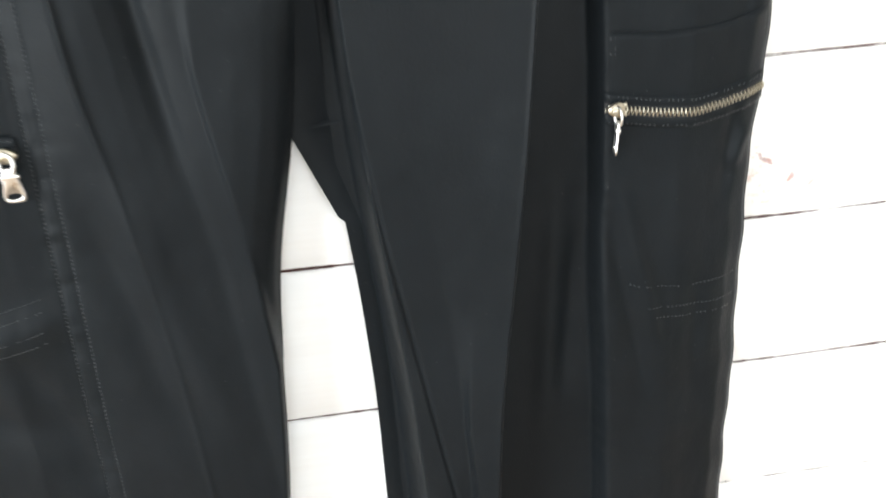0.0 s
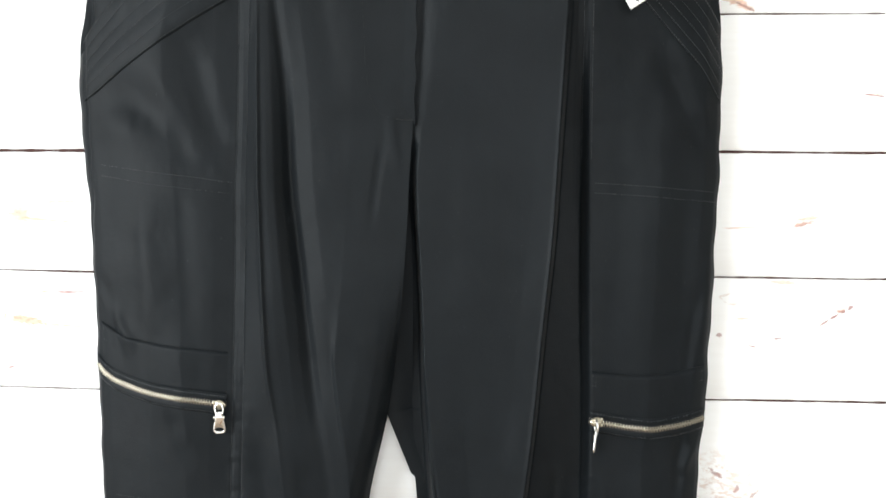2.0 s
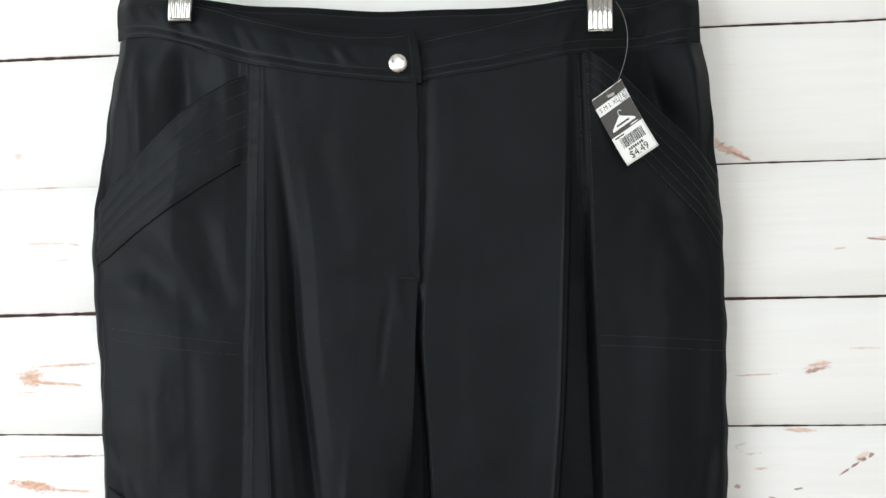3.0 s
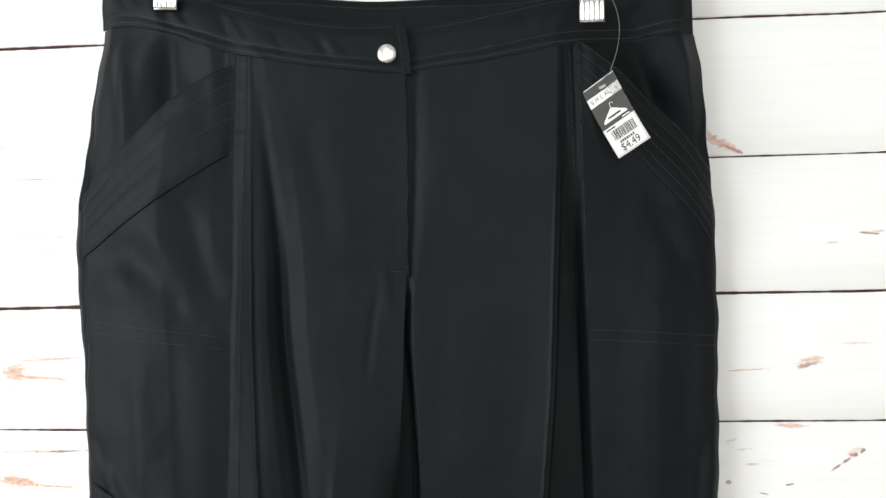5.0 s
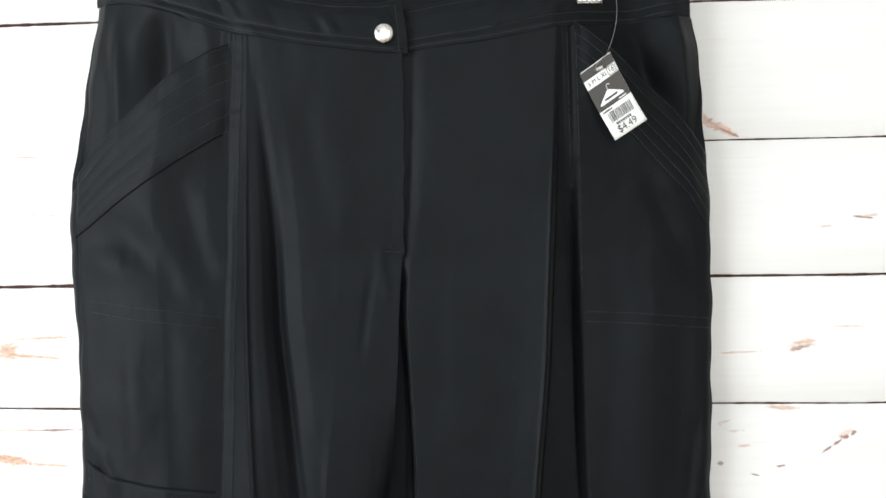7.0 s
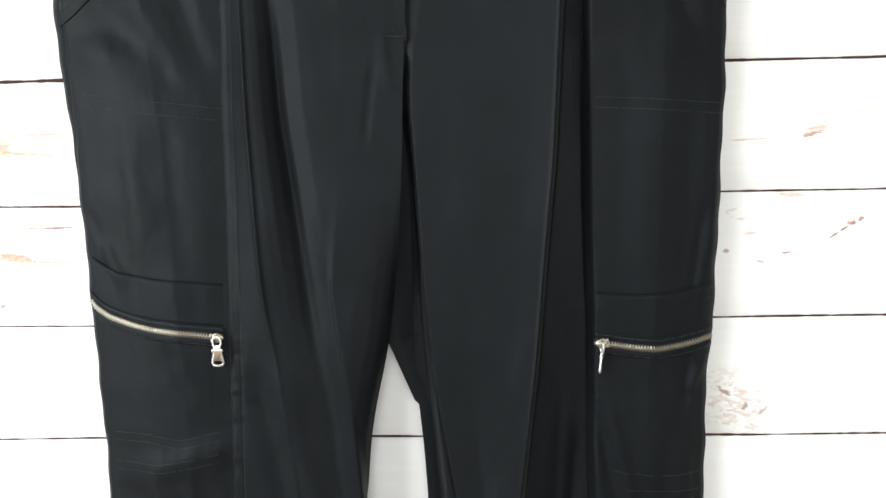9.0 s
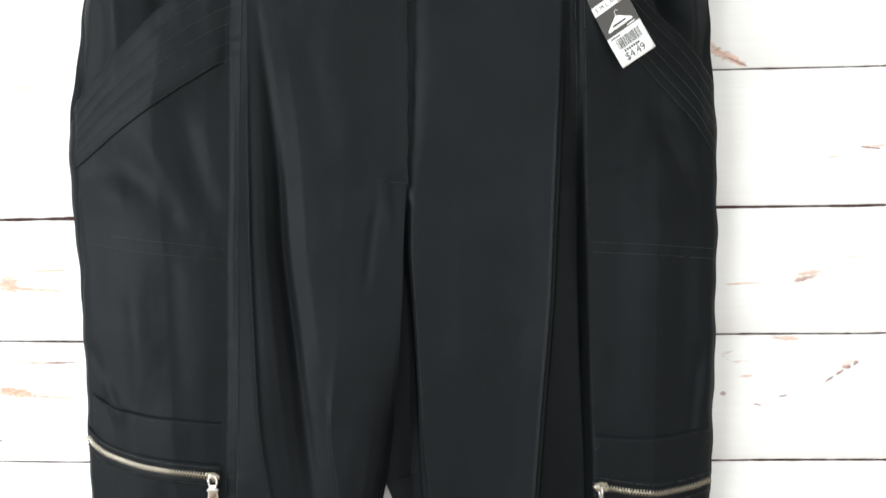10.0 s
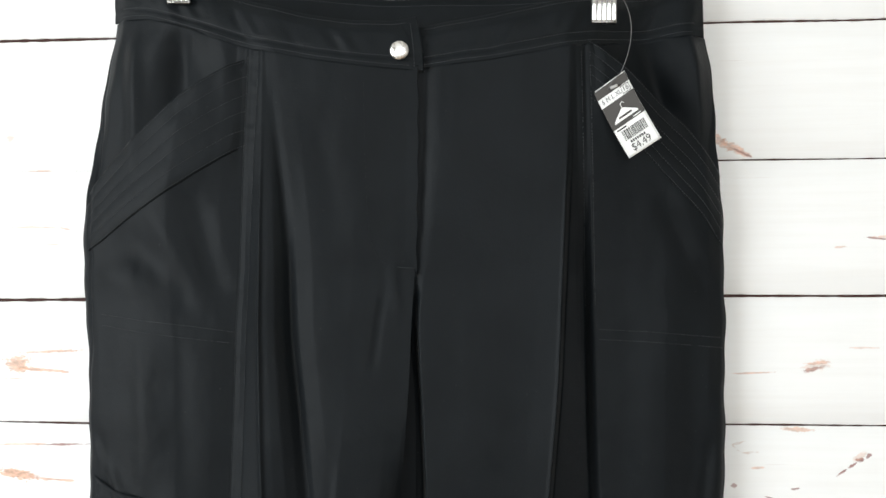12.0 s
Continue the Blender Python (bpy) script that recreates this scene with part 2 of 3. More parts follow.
plain("floor", -SIDE - .1, SIDE + .1, REAR - .1, 0.06, FLOOR - .08, FLOOR, OAK, "plain brown wooden floor under the hanging trousers", "floor")
plain("ceiling", -SIDE - .1, SIDE + .1, REAR - .1, 0.06, CEIL, CEIL + .08, PLASTER, "plain pale plaster ceiling of the room", "ceiling")
plain("wall_east", SIDE, SIDE + .1, REAR, 0.02, FLOOR, CEIL, PLASTER, "plain pale plaster side wall of the room", "wall")


def wall_with_opening(name, along, at, out, a0, a1, o0, o1, z0, z1, label):
    bm = bmesh.new()
    for p0, p1, q0, q1 in ((a0, o0, FLOOR, CEIL), (o1, a1, FLOOR, CEIL), (o0, o1, FLOOR, z0), (o0, o1, z1, CEIL)):
        if along == "y":
            box(bm, min(at, out), max(at, out), p0, p1, q0, q1)
        else:
            box(bm, p0, p1, min(at, out), max(at, out), q0, q1)
    return tagged(part(name, bm, PLASTER, smooth=False), label, "wall", kind="structure")


# unseen walls, each with an opening made up to suit its added lamp
wall_with_opening("wall_west", "y", -SIDE, -SIDE - .1, REAR, 0.02, -2.10, -0.70, 0.10, 1.50, "plain pale unseen wall with a wide opening behind the key lamp")
wall_with_opening("wall_south", "x", REAR, REAR - .1, -SIDE - .1, SIDE + .1, -0.55, 1.15, 0.40, 1.60, "plain pale unseen wall with an opening behind the fill lamp")

# ---- the board wall ----
SEAMS = [-0.45, -0.385, -0.315, -0.23, -0.13, -0.032, 0.066, 0.164, 0.2630, 0.3634, 0.4677, 0.5692, 0.6737, 0.7792, 0.8933, 1.0123,
         1.125, 1.24, 1.35, 1.46, 1.575, 1.69, 1.80, 1.915, 2.03, 2.15]
WIDTH = [0.0008] * len(SEAMS)
for k, w in ((9, .0011), (10, .0011), (11, .0009), (12, .0008), (13, .0010), (14, .0007), (15, .0009)):
    WIDTH[k] = w
rng = np.random.default_rng(5)
BX = np.concatenate([np.linspace(-1.6, -.52, 12), np.linspace(-.5, .5, 201), np.linspace(.52, 1.6, 12)])


def gap_half(k):
    """Half the open width of the joint k along the wall, uneven and closed in places."""
    w = WIDTH[k] * (1 + 0.35 * np.interp(BX, np.linspace(-1.6, 1.6, 60), rng.uniform(-1, 1, 60)) + 0.25 * rng.uniform(-1, 1, len(BX)))
    if k == 14:
        w = np.where(BX < -0.2, 0.00012, w)
    if k in (13, 15):
        w = np.where(BX < -0.2, w * 1.45, w)
    return w


def joint_line(k):
    return SEAMS[k] + 0.0007 * np.interp(BX, np.linspace(-1.6, 1.6, 40), rng.uniform(-1, 1, 40))


wall = tagged(new("wall_north"), "whitewashed horizontal board wall with worn brown joints", "wall", kind="structure")
LINES = [(joint_line(k), gap_half(k)) for k in range(len(SEAMS))]
for k in range(len(SEAMS) - 1):
    lo = LINES[k][0] + LINES[k][1]
    hi = LINES[k + 1][0] - LINES[k + 1][1]
    e = 0.0009
    rows = np.stack([lo, lo, lo + e, lo + 0.3 * (hi - lo), lo + 0.7 * (hi - lo), hi - e, hi, hi])
    d = rng.uniform(-0.0003, 0.0003)
    deep = np.array([0.012, e, 0.0, 0, 0, 0.0, e, 0.012])[:, None] + d + 0 * rows
    sheet("board", np.broadcast_to(BX, rows.shape), deep, rows, BOARD, wall)
part("backing", box(bmesh.new(), -SIDE, SIDE, 0.0022, 0.05, FLOOR, CEIL), GAP, wall, "dark backing behind the joints", smooth=False)

# ---- trousers: outlines and fold lines, as (height, across) ----
xL = curve([(1.06, -.2545), (1.048, -.2557), (1.0255, -.2600), (.992, -.2640), (.985, -.2672), (.94, -.2716), (.906, -.2774), (.879, -.2817), (.85, -.2840), (.825, -.2842),
            (.79, -.2822), (.75, -.2782), (.705, -.2754), (.62, -.2724), (.55, -.2708), (.48, -.2682), (.42, -.2680), (.37, -.2675), (.2, -.2600), (-.2, -.2400)])
xR = curve([(1.06, .2330), (1.0285, .2385), (1.002, .2435), (.969, .2480), (.93, .2498), (.888, .2518), (.825, .2538), (.76, .2532), (.70, .2510), (.6187, .2480),
            (.574, .2467), (.5556, .2437), (.5036, .2408), (.46, .2402), (.42, .2402), (.36, .2400), (.277, .2380), (-.2, .2150)])
xLi = curve([(1.06, .007), (.90, .0065), (.80, .004), (.767, .001), (.71, -.001), (.647, -.006), (.606, -.011), (.565, -.017), (.532, -.024), (.51, -.030),
             (.476, -.0365), (.4248, -.0410), (.37, -.0450), (.33, -.0495), (.1, -.075), (-.2, -.10)])
xRi = curve([(1.06, -.004), (.80, -.003), (.72, -.001), (.62, .003), (.56, .001), (.50, .003), (.476, .0060), (.442, .0080), (.381, .0105), (.314, .0100), (-.2, .008)])
xRc = curve([(1.06, .030), (.85, .022), (.80, .012), (.767, .005), (.73, .0055), (.69, .0085), (.637, .011), (.583, .0125), (.503, .020), (.40, .030), (-.2, .06)])
sL = curve([(1.0, -.127), (.978, -.128), (.893, -.133), (.753, -.1395), (.70, -.140), (.587, -.1425), (.391, -.148), (-.2, -.155)])
sR = curve([(1.0, .140), (.885, .142), (.748, .1435), (.622, .145), (.584, .1465), (.459, .146), (.382, .149), (-.2, .155)])
rL = curve([(1.0, -.119), (.90, -.121), (.814, -.1225), (.749, -.122), (.66, -.119), (.592, -.116), (.546, -.108), (.45, -.098), (.3, -.09), (-.2, -.07)])
vL = curve([(1.0, -.117), (.94, -.113), (.892, -.107), (.825, -.101), (.7466, -.0985), (.697, -.0925), (.638, -.0853), (.563, -.0775), (.5, -.067), (.3, -.05), (-.2, -.03)])
rR = curve([(1.0, .130), (.907, .1265), (.816, .122), (.704, .116), (.63, .1085), (.544, .101), (.422, .086), (.389, .082), (.2, .07), (-.2, .05)])
band_top = [curve([(-.30, .845), (-.2645, .883), (-.250, .898), (-.221, .9226), (-.192, .9458), (-.163, .9618), (-.134, .9744), (-.126, .977)]),
            curve([(.135, .988), (.1494, .978), (.175, .960), (.1975, .938), (.224, .914), (.245, .888), (.27, .855)])]
band_low = [curve([(-.30, .808), (-.266, .825), (-.2396, .843), (-.211, .860), (-.177, .880), (-.146, .897), (-.130, .904)]),
            curve([(.135, .945), (.152, .928), (.1720, .908), (.191, .8897), (.2175, .861), (.2347, .843), (.2486, .822), (.27, .795)])]
flat_L, flat_R = xL, xR
xL = lambda z: flat_L(z) + .0005 * np.sin(z * 71) + .0004 * np.sin(z * 163 + 1)
xR = lambda z: flat_R(z) + .0005 * np.sin(z * 66 + 2) + .0005 * np.sin(z * 151)
waist_low = [curve([(-.27, 1.0190), (-.2485, 1.0170), (-.223, 1.0140), (-.190, 1.0030), (-.149, .988), (-.1255, .980), (-.0726, .9685), (-.0376, .963), (.015, .957)]),
             curve([(-.01, .957), (.015, .961), (.071, .966), (.139, .977), (.184, .985), (.233, .991), (.26, .993)])]
waist_top = [curve([(-.27, 1.060), (-.24, 1.055), (-.2, 1.045), (-.162, 1.034), (-.124, 1.020), (-.081, 1.007), (-.044, 1.001), (-.01, 1.000), (.015, 1.004)]),
             curve([(-.01, .995), (.013, .996), (.049, 1.001), (.095, 1.009), (.14, 1.017), (.19, 1.026), (.26, 1.037)])]

STEP = 0.00075
GX = np.arange(-0.300, 0.300, STEP)
GZ = np.arange(0.20, 1.08, STEP)
XX, ZZ = np.meshgrid(GX, GZ)


def smooth01(v, lo, hi):
    u = np.clip((v - lo) / (hi - lo), 0, 1)
    return u * u * (3 - 2 * u)


def profile(knots):
    """Depth over the grid from fold lines: knots is a list of (x line, depth line), both over the heights GZ."""
    out = np.empty_like(XX)
    ks = [np.broadcast_to(k[0], GZ.shape) for k in knots]
    ds = [np.broadcast_to(k[1], GZ.shape) for k in knots]
    for r in range(len(GZ)):
        out[r] = np.interp(GX, [k[r] for k in ks], [d[r] for d in ds])
    return out


def soften(h, across, along):
    for axis, n in ((1, across), (0, along)):
        if n > 1:
            k = np.hanning(n + 2)
            k /= k.sum()
            pad = [(0, 0), (0, 0)]
            pad[axis] = ((len(k) - 1) // 2, len(k) - 1 - (len(k) - 1) // 2)
            p = np.pad(h, pad, mode="edge")
            h = sum(w * np.take(p, np.arange(i, i + h.shape[axis]), axis) for i, w in enumerate(k))
    return h


def fold(p0, p1, width, height):
    """A soft straight fold between two places, tapering at its ends."""
    ax, az = p1[0] - p0[0], p1[1] - p0[1]
    n = math.hypot(ax, az)
    s = ((XX - p0[0]) * ax + (ZZ - p0[1]) * az) / n / n
    q = ((XX - p0[0]) * az - (ZZ - p0[1]) * ax) / n
    return height * np.exp(-(q / width) ** 2) * smooth01(s, -0.25, 0.2) * (1 - smooth01(s, 0.75, 1.25))


def line_groove(line, depth, width):
    return -depth * np.exp(-((XX - line(ZZ)) / width) ** 2)


lean = 0.10 * np.clip(GZ - 0.80, 0, None)            # the waist hangs further off the wall
deep = smooth01(0.97 - GZ, 0.0, 0.22)                 # folds open below the waistband
eased = deep * (.20 + .80 * smooth01(GZ, .49, .67))   # the left crease flattens towards the knee
slow = smooth01(0.955 - GZ, 0.0, 0.26)
part_open = smooth01(0.80 - GZ, 0.0, 0.10)            # the legs part below the fly
rounded = smooth01(0.70 - GZ, 0.0, 0.16)              # the left leg turns in further down

left = profile([
    (xL(GZ), 0.016), (xL(GZ) + .003, .020), (xL(GZ) + .012, .024 + lean * .3), (xL(GZ) + .050, .035 + lean * .5), (xL(GZ) + .082, .0405 + lean * .8), (sL(GZ) - .022, .0400 + lean * .88), (sL(GZ) - .007, .0382 + lean * .9), (sL(GZ), .0388 + lean * .92),
    (rL(GZ) - .002, .041 + .009 * eased + lean), (rL(GZ), .0418 + .0105 * eased + lean), (rL(GZ) + .0025, .0412 + .0085 * eased + lean),
    (rL(GZ) * .7 + vL(GZ) * .3, .0413 + .0088 * eased + lean), (rL(GZ) * .45 + vL(GZ) * .55, .0413 + .0068 * eased + lean), (rL(GZ) * .2 + vL(GZ) * .8, .0415 + .0012 * eased + lean),
    (vL(GZ) - .0008, .042 - .0060 * eased + lean), (vL(GZ) + .0012, .042 - .0060 * eased + lean), (vL(GZ) + .007, .0430 - .0030 * eased + lean), (vL(GZ) + .020, .0445 - .0005 * eased + lean),
    (xLi(GZ) - .050, .047 + lean), (xLi(GZ) - .030, .0468 + lean - .0006 * rounded), (xLi(GZ) - .016, .0464 + lean - .0028 * rounded), (xLi(GZ) - .008, .046 + lean - .0070 * rounded), (xLi(GZ) - .003, .046 + lean - .0130 * rounded), (xLi(GZ), .046 + lean - .0220 * rounded)])
right = profile([
    (xRi(GZ), .0425 + lean - .0295 * part_open), (xRi(GZ) * .4 + xRc(GZ) * .6, .0436 + lean - .0296 * part_open), (xRi(GZ) * .1 + xRc(GZ) * .9, .0448 + lean - .0108 * part_open), (xRc(GZ), .0452 + lean - .0002 * part_open), (xRc(GZ) + .03, .0465 + lean),
    (rR(GZ) - .02, .047 + lean + .005 * deep), (rR(GZ) - .003, .047 + .009 * deep + lean), (rR(GZ), .0470 + .0105 * deep + lean), (rR(GZ) + .0015, .046 + .006 * deep + lean),
    (rR(GZ) + .004, .0455 - .0275 * slow + lean * .97), (sR(GZ) - .003, .0440 - .0250 * slow + lean * .92), (sR(GZ), .0432 - .0117 * slow + lean * .9), (sR(GZ) + .004, .0428 - .0083 * slow + lean * .9),
    (xR(GZ) - .050, .034 + lean * .4), (xR(GZ) - .014, .026 + lean * .3), (xR(GZ) - .003, .020), (xR(GZ), .016)])
left, right = soften(left, 5, 25), soften(right, 5, 25)

# pocket mouths: the hip lies deeper above the slanting bands
for h, side, edge in ((left, 0, sL), (right, 1, sR)):
    inside = (1 - smooth01(XX, edge(ZZ) - .016, edge(ZZ) - .004)) if side == 0 else smooth01(XX, edge(ZZ) + .004, edge(ZZ) + .016)
    mouth = band_top[side](XX)
    hole = np.exp(-((XX + .193) / .022) ** 2) if side == 0 else np.exp(-((XX - .196) / .026) ** 2)
    sunk = (.0060 + .0120 * hole) * smooth01(ZZ, mouth - .007, mouth - .002) * (1 - smooth01(ZZ, mouth + .004, mouth + .075)) * inside
    h -= np.minimum(sunk, np.maximum(h - .0165, 0))
    h += 0.0022 * np.exp(-((ZZ - band_low[side](XX) - .01) / .02) ** 2) * inside

# broad and small unevenness of the hanging cloth
wob = lumps(XX.shape, (7, 34), 3) * 0.0006 + lumps(XX.shape, (30, 40), 4) * 0.00025 + lumps(XX.shape, (80, 90), 8) * 0.00014
near_edge = smooth01(XX, xL(ZZ), xL(ZZ) + .02) * (1 - smooth01(XX, xR(ZZ) - .02, xR(ZZ)))
left += wob * near_edge
right += np.roll(wob, 300, 1) * near_edge

for a, b, w, hgt in (
        ((-.245, .835), (-.175, .765), .017, -.0034), ((-.182, .86), (-.156, .772), .012, -.0040), ((-.262, .80), (-.20, .79), .014, .0022),
        ((-.215, .85), (-.168, .775), .013, .0020), ((-.194, 1.000), (-.195, .935), .012, -.0040), ((-.237, .995), (-.237, .90), .008, .0040),
        ((-.264, .655), (-.235, .612), .006, .0022), ((-.262, .665), (-.245, .60), .005, -.0018),
        ((-.19, .74), (-.185, .63), .012, -.002), ((-.225, .74), (-.215, .64), .012, .002),
        ((-.075, .92), (-.060, .83), .012, -.0016), ((-.085, .66), (-.045, .52), .014, .002), ((-.105, .53), (-.075, .40), .010, .0035), ((-.125, .52), (-.10, .38), .009, -.003),
        ((-.20, .555), (-.185, .515), .007, -.0016), ((-.225, .45), (-.15, .475), .012, .0025), ((-.24, .43), (-.17, .40), .014, -.003), ((-.18, .445), (-.155, .36), .010, -.0035),
        ((-.022, .78), (-.030, .72), .004, -.0014), ((-.015, .805), (-.008, .76), .005, .0012),
        ((-.16, 1.0), (-.15, .95), .008, .0015)):
    left += fold(a, b, w, hgt)
for a, b, w, hgt in (
        ((.014, .958), (.008, .84), .006, -.0018), ((.040, .95), (.032, .86), .010, .0015), ((.235, .80), (.215, .86), .012, .003), ((.205, .85), (.240, .78), .010, -.003),
        ((.246, .70), (.240, .61), .006, .0022), ((.225, .74), (.222, .62), .010, -.0018), ((.19, .73), (.185, .62), .012, .0015), ((.236, .66), (.228, .60), .005, -.0016),
        ((.225, .545), (.222, .50), .005, -.0022), ((.236, .535), (.226, .515), .005, .0022), ((.160, .50), (.185, .40), .006, .0030), ((.152, .49), (.175, .38), .006, -.0030),
        ((.195, .50), (.20, .40), .012, .002), ((.220, .46), (.215, .38), .010, .002), ((.205, .44), (.210, .36), .008, -.002),
        ((.125, .50), (.115, .36), .008, .003), ((.135, .47), (.128, .38), .006, -.003), ((.060, .85), (.050, .60), .02, .0015), ((.190, .99), (.212, .925), .012, -.0060), ((.230, .985), (.238, .90), .008, .0030)):
    right += fold(a, b, w, hgt)

# seams pressed into the cloth
left += line_groove(lambda z: xL(z) + curve([(1.0, .0005), (.95, .004), (.88, .0075), (.82, .0085), (.75, .0055), (.70, .001), (.3, .0)])(z), .0014, .0013)
left += line_groove(lambda z: sL(z) - .004, .0008, .0012) + line_groove(lambda z: sL(z) + .0045, .0005, .0012)
right += line_groove(lambda z: sR(z), .0013, .0013) + line_groove(lambda z: sR(z) - .0075, .0006, .0012) * smooth01(ZZ, .70, .76)
right += line_groove(curve([(.70, .004), (.66, .006), (.61, .0104), (.545, .0176), (.497, .0240), (.429, .0350), (.36, .046), (.30, .056)]), .0020, .0010) * (1 - smooth01(ZZ, .60, .68))

for h, line, x0, x1, seed in ((left, lambda x: np.interp(x, [-.262, -.146], [.762, .747]), -.262, -.146, 41), (right, lambda x: np.interp(x, [.15, .25], [.748, .741]), .148, .25, 42),
                              (left, lambda x: np.interp(x, [-.262, -.21, -.156], [.612, .602, .597]), -.262, -.152, 43), (right, lambda x: np.interp(x, [.15, .2, .245], [.59, .586, .594]), .148, .245, 44),
                              (left, lambda x: np.interp(x, [-.256, -.175, -.16], [.466, .470, .475]), -.256, -.155, 45), (left, lambda x: np.interp(x, [-.262, -.21, -.156], [.560, .555, .550]), -.25, -.155, 46)):
    ripple = lumps(XX.shape, (10, 95), seed) + .25 * lumps(XX.shape, (14, 170), seed + 20)
    h += .00026 * ripple * np.exp(-((ZZ - line(XX)) / .010) ** 2) * smooth01(XX, x0 - .004, x0 + .01) * (1 - smooth01(XX, x1 - .01, x1 + .004))
seam_ripple = lumps(XX.shape, (150, 20), 71)
left += .0005 * seam_ripple * np.exp(-((XX - sL(ZZ)) / .008) ** 2)
right += .0004 * seam_ripple * np.exp(-((XX - sR(ZZ)) / .008) ** 2)

FRONT = [soften(left, 3, 1), soften(right, 3, 1)]
# the pressed creases stand up as thin lines
FRONT[0] += .0007 * np.exp(-((XX - rL(ZZ)) / .0011) ** 2) * smooth01(.93 - ZZ, 0, .08) * smooth01(ZZ, .50, .60)
FRONT[1] += .0009 * np.exp(-((XX - rR(ZZ) + .0006) / .0011) ** 2) * smooth01(.93 - ZZ, 0, .08) * smooth01(ZZ, .45, .60)
FRONT[1] += .0008 * np.exp(-((XX - xRc(ZZ)) / .0011) ** 2) * smooth01(.74 - ZZ, 0, .05) * smooth01(ZZ, .56, .60)


def off(side, x, z):
    """How far the cloth's front stands off the wall."""
    h = FRONT[side]
    u = np.clip((np.asarray(x, float) - GX[0]) / STEP, 0, len(GX) - 1.001)
    v = np.clip((np.asarray(z, float) - GZ[0]) / STEP, 0, len(GZ) - 1.001)
    i, j = u.astype(int), v.astype(int)
    a, b = u - i, v - j
    return (h[j, i] * (1 - a) + h[j, i + 1] * a) * (1 - b) + (h[j + 1, i] * (1 - a) + h[j + 1, i + 1] * a) * b


HEM = -0.18
trousers = tagged(new("trousers"), "black cargo trousers with side zips hanging from a clip hanger", "trousers")
trousers.location = (-0.0015, 0, 0)


def leg_panel(side):
    rows = np.concatenate([np.linspace(0, .34, 30)[:-1], np.linspace(.34, 1, 620)])[:, None]
    s = np.linspace(0, 1, 400)[None, :]
    a, b = (xL, xLi) if side == 0 else (xRi, xR)
    xtop = a(1.0) + s * (b(1.0) - a(1.0))
    top = waist_low[side](xtop) + 0.004
    z = HEM + rows * (top - HEM)
    x = a(z) + s * (b(z) - a(z))
    tuck = .0030 * smooth01(z, waist_low[side](x) + .0003, waist_low[side](x) + .0030)     # the top edge runs under the waistband
    return sheet("leg_panel", x, tuck - off(side, x, z), z, FABRIC, trousers, "creased black twill front of one leg", back=0.0)


leg_panel(0)
leg_panel(1)


def back_panel():
    z = np.concatenate([np.linspace(HEM, .3, 20)[:-1], np.linspace(.3, 1.03, 200)])[:, None]
    s = np.linspace(0, 1, 60)[None, :]
    wave = lambda x, z: .0025 * np.sin(x * 70 + z * 9)
    for side in (0, 1):
        if side == 0:
            a, b = xL(z) + .0005, np.where(z > .558, .02, xLi(z) - .002)
        else:
            a = np.where(z > .558, -.02, np.where(z > .503, -.0215 + (.558 - z) / .055 * .0225, xRi(z) + .0005))
            b = xR(z) - .0005
        x = a + s * (b - a)
        rim = np.minimum(s, 1 - s) * 2
        y = -(.0150 - .007 * smooth01(rim, 0, .3) + .001 * side) - wave(x, z) * smooth01(rim, 0, .3)
        sheet("back_panel", x, y, z, FABRIC, trousers, "black twill back of one leg")


back_panel()


WX = np.linspace(-.30, .30, 400)
WAIST = []
for side in (0, 1):
    w = off(side, np.clip(WX, xL(1.0) + .001, .006) if side == 0 else np.clip(WX, -.003, xR(1.0) - .001), waist_low[side](WX) - .006)
    k = np.hanning(25)
    WAIST.append(np.convolve(np.pad(w, 12, mode="edge"), k / k.sum(), "valid"))


def waist_off(side, x):
    """The waistband's distance from the wall: it carries on the line of the cloth below."""
    return np.interp(x, WX, WAIST[side]) + .0006


def waistband(side):
    s = np.linspace(0, 1, 220)[None, :]
    v = np.linspace(0, 1, 36)[:, None]
    a, b = (xL(1.03) - .001, .0125) if side == 0 else (.004, xR(1.02) + .001)
    x = a + s * (b - a) + 0 * v
    lo, hi = waist_low[side](x), waist_top[side](x)
    if side == 0:                                          # slanting end of the tab
        x = x - np.where(s > .9, (s - .9) / .1, 0) * .006 * (v ** 2)
    z = lo + v * (hi - lo)
    y = -(waist_off(side, x) + (.0004 if side == 0 else .0001) + .0012 * np.sin(math.pi * v) - .0030 * smooth01(v, .7, 1))
    pucker = lumps(x.shape, (2, 30), 20 + side)
    pucker = np.stack([np.roll(row, (1 if side else -1) * int(k * .45)) for k, row in enumerate(pucker)])     # the pull runs aslant
    y = y - .0010 * pucker * np.sin(math.pi * v) - .0006 * lumps(x.shape, (2, 12), 30 + side)
    y = y + .0007 * np.exp(-((v - .22) / .05) ** 2)
    sheet("waistband", x, y, z, FABRIC, trousers, "wide stitched black waistband, " + ("snap tab half" if side == 0 else "under half"), back=.0014)
    return x, y, z


WB = [waistband(0), waistband(1)]


